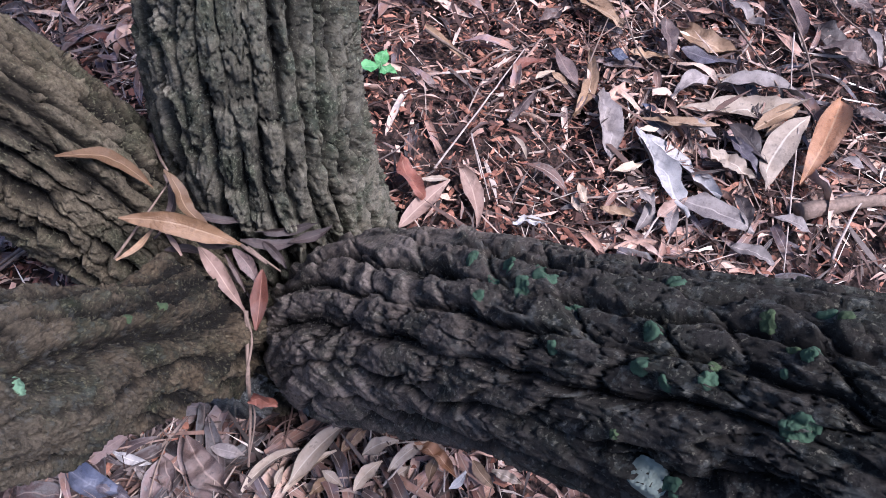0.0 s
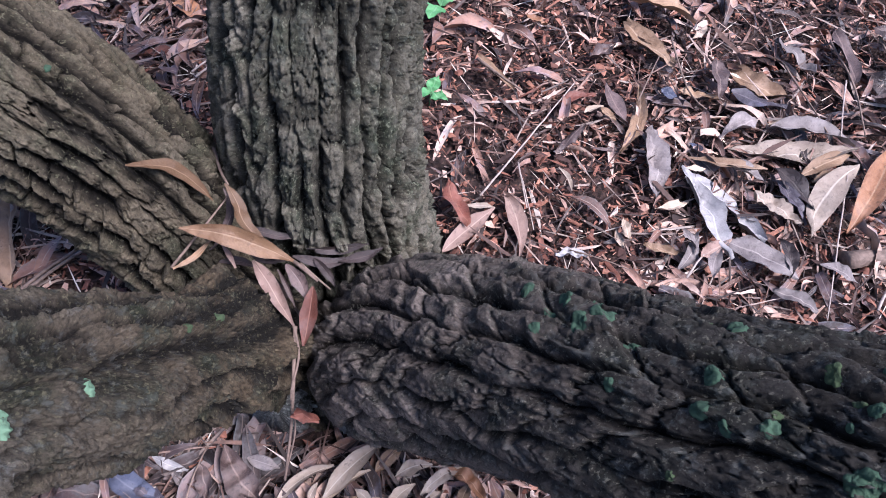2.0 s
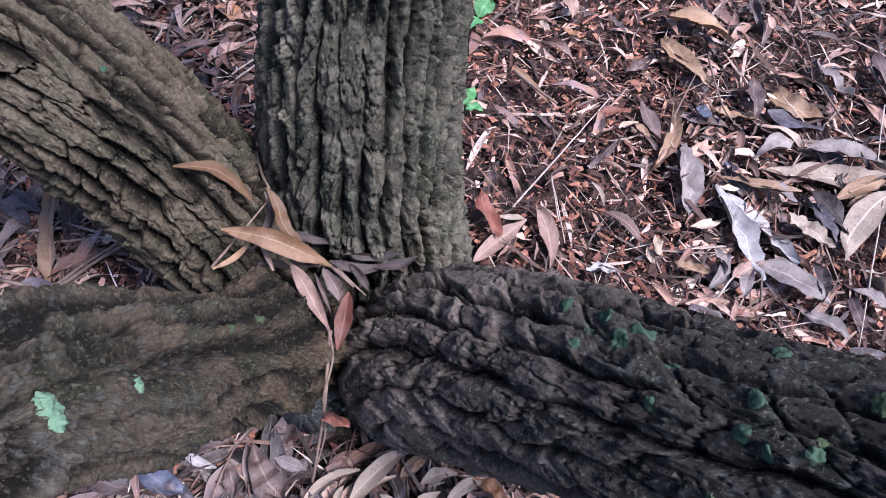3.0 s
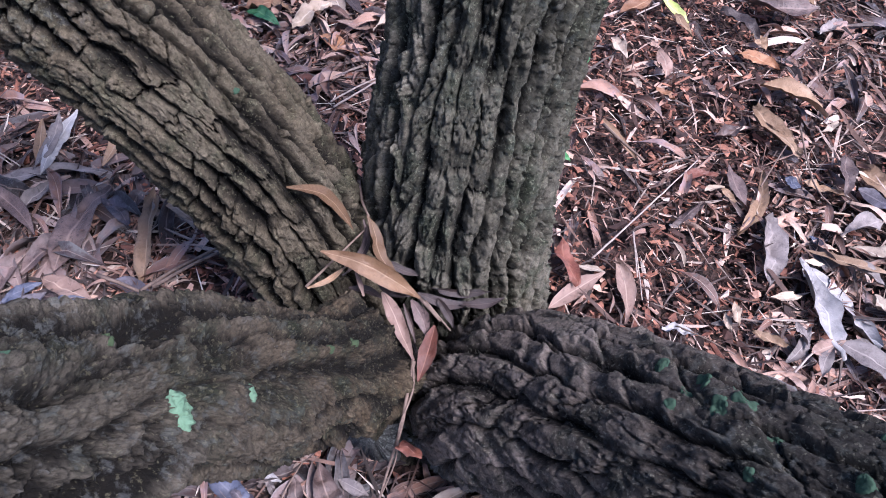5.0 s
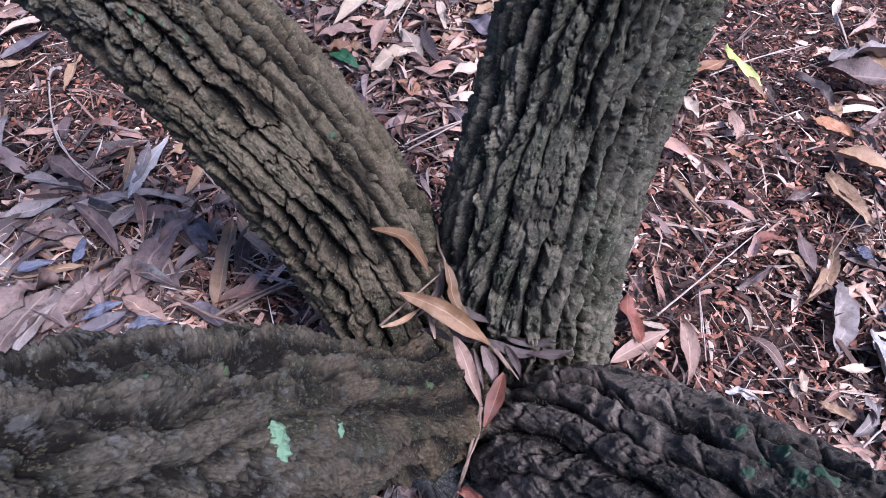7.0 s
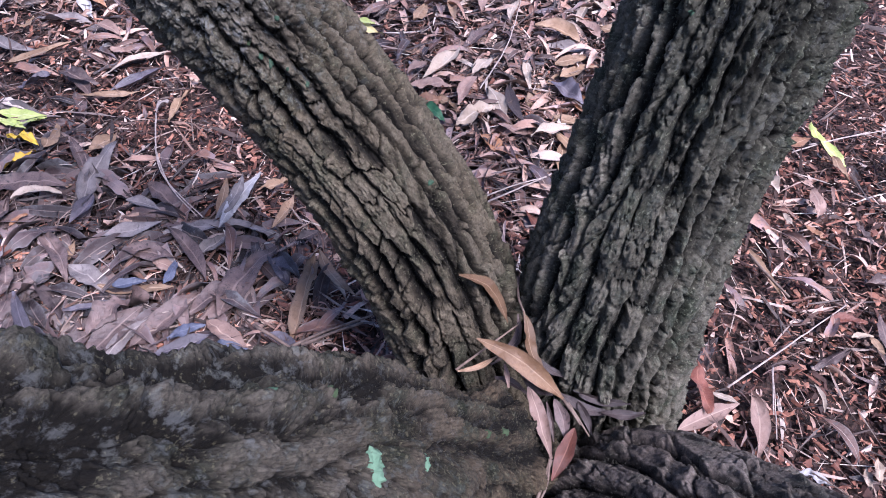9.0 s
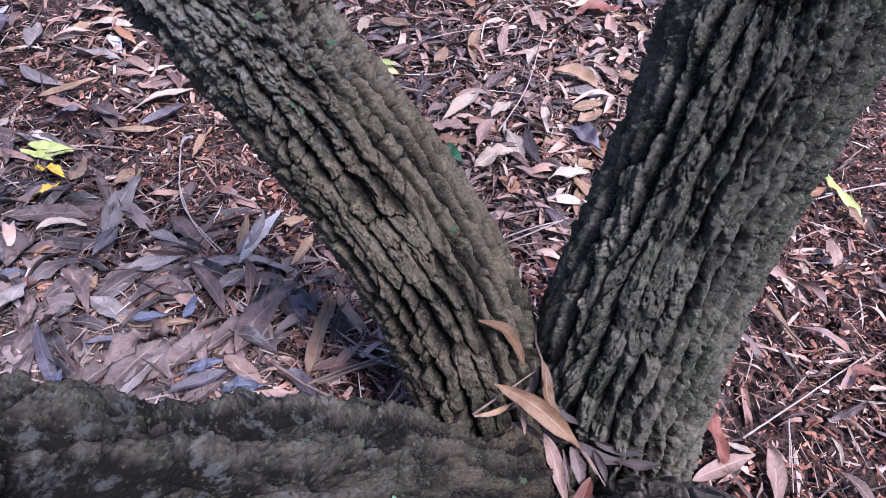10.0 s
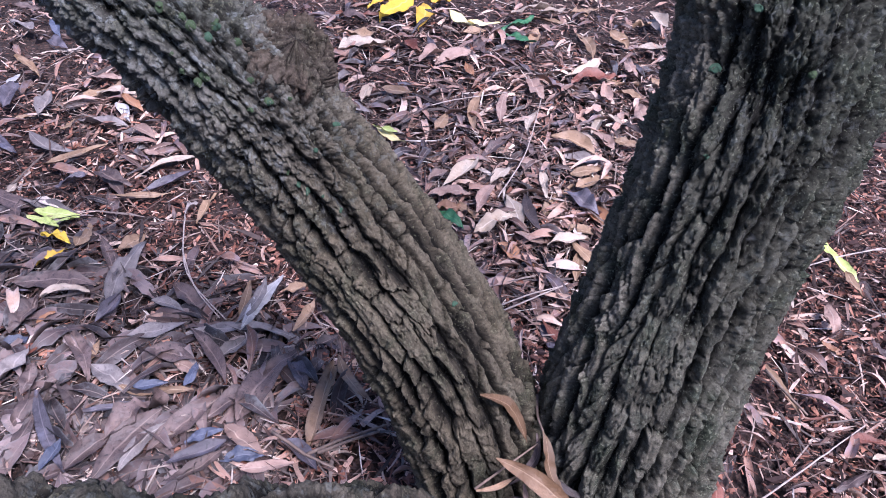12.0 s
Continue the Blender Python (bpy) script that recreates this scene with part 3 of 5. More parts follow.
STEM_POINTS_C = [(-0.012, 0.436, -0.029, 0.044), (-0.025, 0.418, 0.076, 0.0473), (-0.044, 0.373, 0.156, 0.0506), (-0.056, 0.323, 0.242, 0.0509), (-0.083, 0.252, 0.334, 0.0478), (-0.097, 0.183, 0.415, 0.0455), (-0.114, 0.121, 0.498, 0.0415), (-0.132, 0.037, 0.619, 0.04), (-0.154, -0.071, 0.779, 0.0427), (-0.204, -0.313, 1.136, 0.0407), (-0.33, -0.72, 1.85, 0.03)]
STEM_POINTS_D = [(0.072, 0.436, -0.006, 0.0729), (0.073, 0.421, 0.07, 0.0744), (0.087, 0.406, 0.119, 0.0746), (0.135, 0.381, 0.168, 0.0709), (0.179, 0.349, 0.228, 0.0643), (0.234, 0.3, 0.297, 0.0552), (0.283, 0.272, 0.343, 0.0523), (0.352, 0.222, 0.407, 0.0504), (0.459, 0.161, 0.5, 0.049), (0.683, 0.061, 0.721, 0.0475), (1.001, -0.055, 1.099, 0.046), (1.6, -0.2, 1.9, 0.036)]


def nodules(arc, v, size, seed, long=1.4):
    """Crumbs and flakes of crust with torn edges, 0..1, each so many metres across and standing off unevenly."""
    torn = fbm(arc / size * 1.6 + 900, v / size * 1.6, 4096, seed + 1, 3, 0.6)
    f1, f2, who, ox, oy = cell_noise(arc / size + 512 + 0.35 * torn, v / (size * long) + 0.35 * torn, 4096, seed)
    top = 0.35 + 0.65 * who + 0.5 * (ox * (who - 0.5) + oy * 0.6)
    return np.clip(top * step(0.0, 0.20, f2 - f1), 0, 1.2)


def pebbles(arc, v, size, seed):
    """Rounded grains of crust, 0..1, so many metres across."""
    bend = fbm(arc / size * 0.8 + 700, v / size * 0.8, 4096, seed + 1, 2, 0.5)
    f1, f2, who, _, _ = cell_noise(arc / size + 512 + 0.4 * bend, v / size + 0.4 * bend, 4096, seed)
    return np.sqrt(np.clip(1 - (f1 / 0.75) ** 2, 0, 1)) * (0.35 + 0.65 * who) * step(0.0, 0.18, f2 - f1)


def knot_flare(verts, out, h, arc, v):
    """The swollen collar below a lost limb and the crumbly crust that covers the stem there."""
    d = np.linalg.norm(verts - np.array((-0.285, 0.486, 0.462)), axis=2)
    swell = np.exp(-(d / 0.045) ** 2)
    w = step(0.35, 0.44, verts[..., 2])
    crumbs = 0.6 * pebbles(arc, v, 0.0095, 5) + 0.4 * pebbles(arc, v, 0.0046, 8)
    hollow = step(0.10, 0.32, fbm(arc * 65 + 300, v * 50, 4096, 35, 3))
    push = w * (0.0080 * (crumbs - 0.3) - 0.0060 * hollow - 0.0050 * (h - 0.72)) + 0.007 * swell
    push = push + (1 - w) * 0.0012 * (nodules(arc, v, 0.0042, 11) - 0.3)
    # hollows get a low relief value too, so their shade is in the colour
    return verts + out * push[..., None], h * (1 - 0.55 * w) + 0.55 * w * (0.34 + 1.1 * crumbs - 0.6 * hollow)


def crust_flare(verts, out, h, arc, v):
    """Bosses and crumbs that break the ridges, more so higher up the stem."""
    w = 0.18 + 0.82 * step(0.34, 0.50, verts[..., 2])
    crumbs = 0.65 * nodules(arc, v, 0.0125, 77) + 0.35 * nodules(arc, v, 0.0052, 78)
    wide = fbm(arc * 30 + 500, v * 26, 4096, 79, 2, 0.5)
    push = w * (0.0070 * (crumbs - 0.3) + 0.003 * wide) + 0.0010 * (nodules(arc, v, 0.0036, 81) - 0.3)
    high = step(0.42, 0.50, verts[..., 2])
    push = push - 0.0080 * high * (h - 0.72)
    hollow = np.exp(-(np.linalg.norm(verts - np.array((0.010, 0.571, 0.493)), axis=2) / 0.024) ** 2)
    collar = np.exp(-((verts[..., 2] - 0.530 + 0.010 * wide) / 0.011) ** 2) * step(0.2, -0.5, out[..., 0]) * (0.6 + 0.8 * crumbs)
    push = push - 0.015 * hollow + 0.009 * collar
    # the single hollow is coloured darker here: its shade, painted
    return verts + out * push[..., None], h + w * 0.35 * (crumbs - 0.35) - 0.3 * hollow


def pitted(verts, out, h, arc, v):
    """Knobs, hollows and crumbs that break up the folds of the stem."""
    w = 0.35 + 0.65 * step(0.30, 0.42, verts[..., 2])
    boss = fbm(arc * 50 + 600, v * 24, 4096, 15, 4, 0.6)
    pit = step(0.06, 0.40, fbm(arc * 52 + 600, v * 28, 4096, 19, 3, 0.5))
    knob = nodules(arc, v, 0.0125, 27)
    crumbs = nodules(arc, v, 0.0042, 37)
    push = 0.0040 * boss + w * (0.0036 * (knob - 0.3) - 0.0075 * pit) + 0.0020 * (crumbs - 0.3) + 0.0018 * (pebbles(arc, v, 0.0055, 38) - 0.3)
    # pits are darkened by colour as well as depth, painting shade into them
    return verts + out * push[..., None], h - 0.65 * w * pit + 0.35 * w * (knob - 0.3) + 0.30 * (crumbs - 0.3)


def gnarled(verts, out, h, arc, v):
    """Lumps on torn or knotted wood."""
    crumbs = 0.65 * nodules(arc, v, 0.011, 57) + 0.35 * nodules(arc, v, 0.005, 58)
    return verts + out * (0.0085 * (crumbs - 0.35))[..., None], 0.4 * h + 0.9 * crumbs


STEM_A = stem_surface(STEM_POINTS_A, 350, 0.0014, -0.02, 0.62, 0.0185, 0.02, (30, 0.030, 3, 0.42, 0.40, 0.55, 3, 0.50, 0.50, 0.24, 1.2), crust_flare)
STEM_B = stem_surface(STEM_POINTS_B, 360, 0.0013, 0.02, 0.62, 0.0185, 0.02, (24, 0.022, 21, 0.42, 0.60, 0.45, 3, 0.50, 0.46, 0.16, 1.2), knot_flare)
STEM_C = stem_surface(STEM_POINTS_C, 350, 0.0012, 0.05, 0.70, 0.0110, 0.02, (12, 0.070, 42, 0.70, 0.20, 0.18, 3, 0.35, 0.50, 0.30, 0.6), pitted, folds=0.010)
STEM_D = stem_surface(STEM_POINTS_D, 330, 0.0013, 0.02, 0.55, 0.0170, 0.03, (17, 0.042, 63, 0.60, 0.45, 0.40, 4, 0.65, 0.32, 0.28, 0.8), folds=0.002)
STUB_TIP, STUB_AXIS = np.array((-0.267, 0.4735, 0.486)), np.array((0.58, -0.32, 0.75))


def torn_hollow(verts, out, h, arc, v):
    """The broken end of a lost limb: a lumpy rim round a rotted hollow."""
    off = verts - STUB_TIP
    along = off @ STUB_AXIS
    flat = off - along[..., None] * STUB_AXIS
    d = np.linalg.norm(flat, axis=2)
    e1 = np.cross(STUB_AXIS, (0.0, 0.0, 1.0))
    e1 /= np.linalg.norm(e1)
    x, y = flat @ e1 + 0.3 * along, flat @ np.cross(STUB_AXIS, e1) + 0.3 * along
    rag = fbm(x * 90 + 400, y * 90 + 30, 4096, 61, 4, 0.6)
    crumbs = 0.6 * nodules(x, y, 0.0085, 63) + 0.4 * nodules(x, y, 0.0042, 64)
    inside = step(0.014, 0.005, d) * step(-0.03, -0.012, along)
    verts = verts + out * (step(0.016, 0.026, d) * (0.008 * rag + 0.008 * (crumbs - 0.3)))[..., None]
    verts = verts + STUB_AXIS * ((0.006 * rag + 0.007 * (crumbs - 0.3)) * step(0.006, 0.016, d) - 0.009 - 0.019 * inside)[..., None]
    # inside the hollow the value drops, so colour supplies the hole's shade
    return verts, (0.2 + 0.9 * crumbs + 0.4 * rag) * (1 - 0.8 * inside)


STUB = stem_surface([(-0.312, 0.498, 0.428, 0.034), (-0.300, 0.492, 0.443, 0.034), (-0.288, 0.485, 0.458, 0.031), (-0.279, 0.480, 0.470, 0.029), (-0.2735, 0.477, 0.4775, 0.027), (-0.2705, 0.4755, 0.4815, 0.024), (-0.268, 0.474, 0.485, 0.018), (-0.2655, 0.4725, 0.488, 0.010), (-0.264, 0.4717, 0.490, 0.002)], 130, 0.0004, -9, 9, 0.0005, 0.10, (10, 0.02, 33, 0.5, 0.3, 0.5, 3, 0.4, 0.45, 0.5, 1.0), torn_hollow, 0.0012)
KNOB_D = stem_surface([(0.070, 0.430, 0.000, 0.030), (0.056, 0.395, 0.030, 0.028), (0.043, 0.362, 0.050, 0.024), (0.035, 0.345, 0.056, 0.018), (0.030, 0.336, 0.056, 0.008)], 150, 0.0012, -9, 9, 0.006, 0.08, (10, 0.02, 37, 0.5, 0.3, 0.5, 3, 0.4, 0.45, 0.5, 1.0), gnarled, 0.003)
KNOB_C = stem_surface([(-0.010, 0.430, -0.010, 0.034), (-0.020, 0.395, 0.018, 0.030), (-0.028, 0.362, 0.034, 0.026), (-0.034, 0.346, 0.038, 0.018), (-0.038, 0.336, 0.036, 0.007)], 150, 0.0012, -9, 9, 0.006, 0.08, (10, 0.02, 39, 0.5, 0.3, 0.5, 3, 0.4, 0.45, 0.5, 1.0), gnarled, 0.003)
BASE = stem_surface([(0.0, 0.50, -0.06, 0.150), (0.0, 0.497, -0.015, 0.135), (0.0, 0.487, 0.020, 0.115), (0.0, 0.48, 0.048, 0.09), (0.0, 0.475, 0.070, 0.05), (0.0, 0.475, 0.078, 0.01)], 300, 0.0018, -0.06, 0.2, 0.008, 0.06, (26, 0.03, 90, 0.6, 0.4, 0.5, 4, 0.5, 0.4, 0.4, 1.0))
branch_stub = part("branch_stub", stem_mesh("branch_stub", STUB, False), BARK["stub"], tree, "torn hollow stub of a lost limb")
part("root_knob", stem_mesh("root_knob", KNOB_D, False), BARK["knob"], tree, "gnarled grey root knob in the cleft")
part("root_knob", stem_mesh("root_knob", KNOB_C, False), BARK["knob"], tree, "gnarled grey root knob in the cleft")
trunk_base = part("trunk_base", stem_mesh("trunk_base", BASE), BARK["B"], tree, "flared root collar hidden under leaves")
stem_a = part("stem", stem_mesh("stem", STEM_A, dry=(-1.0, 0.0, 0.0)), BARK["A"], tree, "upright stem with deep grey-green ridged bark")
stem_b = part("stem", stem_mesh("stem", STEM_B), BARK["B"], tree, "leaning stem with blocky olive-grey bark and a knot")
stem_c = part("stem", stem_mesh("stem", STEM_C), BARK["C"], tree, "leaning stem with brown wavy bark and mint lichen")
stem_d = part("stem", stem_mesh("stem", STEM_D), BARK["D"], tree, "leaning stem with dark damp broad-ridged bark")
lichen(STEM_C, stem_c, -0.042, 0.252, 0.366, 0.0065, "mint", 100, "mint-green crusty lichen", [(-0.041, 0.252, 0.363, 0.0065), (-0.040, 0.250, 0.361, 0.0066), (-0.039, 0.250, 0.358, 0.006)])
lichen(STEM_C, stem_c, -0.028, 0.284, 0.321, 0.0065, "mint", 101, "mint-green crusty lichen")
lichen(STEM_C, stem_c, -0.018, 0.372, 0.236, 0.007, "moss", 102, "small tuft of moss")
lichen(STEM_C, stem_c, -0.019, 0.347, 0.267, 0.0056, "moss", 103, "small tuft of moss")
lichen(STEM_C, stem_c, -0.068, 0.257, 0.397, 0.0028, "moss", 104, "small tuft of moss")
lichen(STEM_C, stem_c, -0.075, 0.265, 0.392, 0.0049, "moss", 105, "small tuft of moss")
lichen(STEM_D, stem_d, 0.157, 0.375, 0.283, 0.0068, "green", 106, "dull green lichen spot")
lichen(STEM_D, stem_d, 0.181, 0.342, 0.314, 0.0076, "green", 107, "dull green lichen spot")
lichen(STEM_D, stem_d, 0.190, 0.346, 0.317, 0.0068, "green", 108, "dull green lichen spot")
lichen(STEM_D, stem_d, 0.239, 0.323, 0.354, 0.0068, "green", 109, "dull green lichen spot")
lichen(STEM_D, stem_d, 0.258, 0.291, 0.385, 0.0076, "moss", 110, "small tuft of moss")
lichen(STEM_D, stem_d, 0.258, 0.251, 0.387, 0.0068, "green", 111, "dull green lichen spot")
lichen(STEM_D, stem_d, 0.262, 0.250, 0.391, 0.0076, "green", 112, "dull green lichen spot")
lichen(STEM_D, stem_d, 0.212, 0.262, 0.338, 0.0051, "moss", 113, "small tuft of moss")
lichen(STEM_D, stem_d, 0.225, 0.246, 0.332, 0.013, "white", 114, "whitish crusty lichen")
lichen(STEM_D, stem_d, 0.231, 0.243, 0.336, 0.0059, "green", 115, "dull green lichen spot")
lichen(STEM_D, stem_d, 0.224, 0.276, 0.361, 0.0043, "green", 116, "dull green lichen spot")
lichen(STEM_D, stem_d, 0.216, 0.283, 0.354, 0.0068, "green", 117, "dull green lichen spot")
lichen(STEM_D, stem_d, 0.224, 0.298, 0.360, 0.0068, "green", 118, "dull green lichen spot")
lichen(STEM_D, stem_d, 0.187, 0.301, 0.328, 0.0051, "green", 119, "dull green lichen spot")
lichen(STEM_D, stem_d, 0.268, 0.275, 0.396, 0.0051, "green", 120, "dull green lichen spot")
lichen(STEM_D, stem_d, 0.239, 0.273, 0.373, 0.0051, "green", 121, "dull green lichen spot")
lichen(STEM_D, stem_d, 0.241, 0.277, 0.376, 0.0043, "moss", 122, "small tuft of moss")
lichen(STEM_D, stem_d, 0.232, 0.330, 0.346, 0.0051, "moss", 123, "small tuft of moss")
lichen(STEM_D, stem_d, 0.264, 0.281, 0.392, 0.0051, "moss", 124, "small tuft of moss")
lichen(STEM_D, stem_d, 0.174, 0.357, 0.303, 0.0051, "green", 125, "dull green lichen spot")
lichen(STEM_D, stem_d, 0.278, 0.294, 0.392, 0.0051, "green", 126, "dull green lichen spot")
lichen(STEM_D, stem_d, 0.282, 0.288, 0.398, 0.0059, "moss", 127, "small tuft of moss")
lichen(STEM_D, stem_d, 0.258, 0.270, 0.390, 0.0026, "green", 128, "dull green lichen spot")
lichen(STEM_B, stem_b, -0.268, 0.444, 0.455, 0.0056, "moss", 129, "small tuft of moss")
lichen(STEM_B, stem_b, -0.243, 0.483, 0.429, 0.0035, "green", 130, "dull green lichen spot")
lichen(STEM_B, stem_b, -0.292, 0.439, 0.505, 0.0063, "moss", 131, "small tuft of moss")
lichen(STEM_B, stem_b, -0.278, 0.436, 0.468, 0.0042, "moss", 132, "small tuft of moss")
lichen(STEM_B, stem_b, -0.139, 0.478, 0.307, 0.0035, "green", 133, "dull green lichen spot")
lichen(STEM_B, stem_b, -0.238, 0.452, 0.387, 0.0028, "green", 134, "dull green lichen spot")
lichen(STEM_B, stem_b, -0.250, 0.443, 0.395, 0.0028, "green", 135, "dull green lichen spot")
lichen(STEM_B, stem_b, -0.300, 0.416, 0.474, 0.0056, "moss", 136, "small tuft of moss")
lichen(STEM_B, stem_b, -0.307, 0.424, 0.514, 0.0049, "moss", 137, "small tuft of moss")
lichen(STEM_B, stem_b, -0.245, 0.446, 0.391, 0.0035, "green", 138, "dull green lichen spot")
lichen(STEM_B, stem_b, -0.226, 0.459, 0.374, 0.0028, "green", 139, "dull green lichen spot")
lichen(STEM_D, stem_d, 0.157, 0.374, 0.283, 0.0076, "green", 140, "dull green lichen spot")
lichen(STEM_D, stem_d, 0.178, 0.364, 0.300, 0.0085, "green", 141, "dull green lichen spot")
lichen(STEM_D, stem_d, 0.190, 0.362, 0.306, 0.0076, "green", 142, "dull green lichen spot")
lichen(STEM_D, stem_d, 0.191, 0.344, 0.319, 0.0093, "green", 143, "dull green lichen spot")
lichen(STEM_D, stem_d, 0.181, 0.340, 0.315, 0.0076, "green", 144, "dull green lichen spot")
lichen(STEM_D, stem_d, 0.160, 0.343, 0.299, 0.0051, "green", 145, "dull green lichen spot")
lichen(STEM_D, stem_d, 0.169, 0.352, 0.302, 0.0051, "green", 146, "dull green lichen spot")
lichen(STEM_D, stem_d, 0.200, 0.324, 0.335, 0.0059, "green", 147, "dull green lichen spot")
lichen(STEM_C, stem_c, -0.075, 0.222, 0.435, 0.0021, "green", 152, "dull green lichen spot")
lichen(STEM_C, stem_c, -0.053, 0.194, 0.430, 0.0021, "green", 153, "dull green lichen spot")
lichen(STEM_C, stem_c, -0.075, 0.265, 0.391, 0.0049, "moss", 154, "small tuft of moss")
lichen(STEM_B, stem_b, -0.291, 0.442, 0.504, 0.0042, "green", 155, "dull green lichen spot")
lichen(STEM_B, stem_b, -0.295, 0.432, 0.502, 0.0056, "green", 156, "dull green lichen spot")
lichen(STEM_B, stem_b, -0.302, 0.426, 0.508, 0.0063, "moss", 157, "small tuft of moss")
lichen(STEM_B, stem_b, -0.305, 0.413, 0.470, 0.0049, "moss", 158, "small tuft of moss")
lichen(STEM_B, stem_b, -0.309, 0.411, 0.477, 0.0042, "moss", 159, "small tuft of moss")
lichen(STEM_B, stem_b, -0.267, 0.445, 0.456, 0.0035, "green", 160, "dull green lichen spot")
lichen(STEM_B, stem_b, -0.276, 0.432, 0.452, 0.0042, "moss", 161, "small tuft of moss")
lichen(STEM_B, stem_b, -0.261, 0.455, 0.453, 0.0035, "moss", 162, "small tuft of moss")
lichen(STEM_B, stem_b, -0.244, 0.461, 0.420, 0.0028, "green", 163, "dull green lichen spot")
lichen(STEM_B, stem_b, -0.257, 0.440, 0.406, 0.0035, "moss", 164, "small tuft of moss")
lichen(STEM_B, stem_b, -0.315, 0.417, 0.517, 0.0063, "moss", 165, "small tuft of moss")
lichen(STEM_B, stem_b, -0.285, 0.444, 0.494, 0.0049, "moss", 166, "small tuft of moss")
lichen(STEM_B, stem_b, -0.314, 0.410, 0.488, 0.0035, "moss", 167, "small tuft of moss")
lichen(STEM_A, stem_a, -0.016, 0.561, 0.474, 0.0035, "green", 168, "dull green lichen spot")
lichen(STEM_A, stem_a, 0.034, 0.569, 0.508, 0.0056, "moss", 169, "small tuft of moss")
lichen(STEM_A, stem_a, -0.008, 0.579, 0.532, 0.0042, "green", 170, "dull green lichen spot")
lichen(STEM_A, stem_a, -0.023, 0.572, 0.495, 0.0042, "green", 171, "dull green lichen spot")
lichen(STEM_A, stem_a, -0.006, 0.550, 0.447, 0.0028, "green", 172, "dull green lichen spot")

# ---- leaves caught in the fork ----
def draped_leaf(points, width, kind, roll=0.0, label=""):
    """A leaf that follows a bent line, its face turned up and towards the open side of the fork."""
    p = spline([(*q, 0.0) for q in points], 0.004, -9, 9)[:, :3]
    n = len(p) - 1
    v, f, uv = blade(1.0, width * 0.84, 0.35, 0.0, 0.0, 0.05, leaf_rng, n, 2, 1.0, 0.0)
    tan = np.gradient(p, axis=0)
    tan /= np.linalg.norm(tan, axis=1)[:, None] + 1e-9
    face = np.array((0.1, -0.45, 0.75))
    side = np.cross(face, tan)
    side /= np.linalg.norm(side, axis=1)[:, None] + 1e-9
    up = np.cross(tan, side)
    a = radians(roll)
    w, o = side * math.cos(a) + up * math.sin(a), up * math.cos(a) - side * math.sin(a)
    v = v.reshape(n + 1, 5, 3)
    v = p[:, None] + w[:, None] * v[..., 1:2] + o[:, None] * v[..., 2:3]
    mid = v.reshape(-1, 3).mean(axis=0)
    me = mesh_from("fallen_leaf", v.reshape(-1, 3) - mid, f)
    paint(me, "blade", uv)
    me.materials.append(LEAF[kind])
    return leaf_thing(me, kind, Matrix.Translation(mid), "leaves in the fork", label)


def fork_stalk(points, r, label):
    dense = spline([(*q, r) for q in points], 0.006, -9, 9)
    dense[:, 3] *= np.linspace(1.0, 0.55, len(dense))
    v, f = tube(dense, 7)
    ob = new("leaf_stalk", mesh_mixed("leaf_stalk", v, f))
    ob.data.materials.append(TWIG)
    return tagged(ob, label, "leaf stalk")


draped_leaf([(-0.1017, 0.4510, 0.2530), (-0.0881, 0.4690, 0.2320), (-0.0760, 0.4750, 0.2114), (-0.0641, 0.4740, 0.1879)], 0.0129, "ochre", -25, "orange-brown leaf leaning on a stem in the fork")
draped_leaf([(-0.0782, 0.4413, 0.1990), (-0.0459, 0.4411, 0.1979), (-0.0210, 0.4397, 0.1877), (0.0010, 0.4429, 0.1669)], 0.0177, "ochre", 10, "large dry tan leaf caught in the fork")
draped_leaf([(-0.0560, 0.4821, 0.2015), (-0.0450, 0.4715, 0.1935), (-0.0373, 0.4572, 0.1905), (-0.0181, 0.4447, 0.1819)], 0.0122, "ochre", -35, "dry tan leaf standing on edge in the fork")
draped_leaf([(-0.0291, 0.4359, 0.1751), (-0.0155, 0.4211, 0.1733), (-0.0014, 0.4037, 0.1707), (0.0124, 0.3882, 0.1666)], 0.0136, "rose", -15, "pale pinkish leaf hanging from the fork")
draped_leaf([(-0.0074, 0.4408, 0.1658), (0.0048, 0.4302, 0.1613), (0.0130, 0.4173, 0.1554)], 0.0129, "brown", 5, "grey-brown dry leaf under others in the fork")
draped_leaf([(-0.0116, 0.4354, 0.1669), (-0.0018, 0.4221, 0.1623), (0.0061, 0.4090, 0.1587)], 0.0054, "brown", 25, "thin curled brown leaf between others in the fork")
draped_leaf([(0.0157, 0.4264, 0.1624), (0.0165, 0.4055, 0.1579), (0.0150, 0.3821, 0.1467)], 0.0156, "red", 15, "glossy red-brown leaf wedged in the fork")
draped_leaf([(-0.0616, 0.4890, 0.1866), (-0.0546, 0.4743, 0.1767), (-0.0591, 0.4559, 0.1683), (-0.0666, 0.4441, 0.1655)], 0.0095, "brown", 30, "dark brown curled leaf deep in the fork")
draped_leaf([(-0.0846, 0.4235, 0.1721), (-0.0712, 0.4333, 0.1748), (-0.0598, 0.4468, 0.1822)], 0.0054, "tan", 0, "narrow dry leaf tail on the bark")
draped_leaf([(-0.0536, 0.4455, 0.1760), (-0.0486, 0.4413, 0.1686), (-0.0436, 0.4348, 0.1612)], 0.0048, "rose", 0, "small pale leaf scrap in the fork")
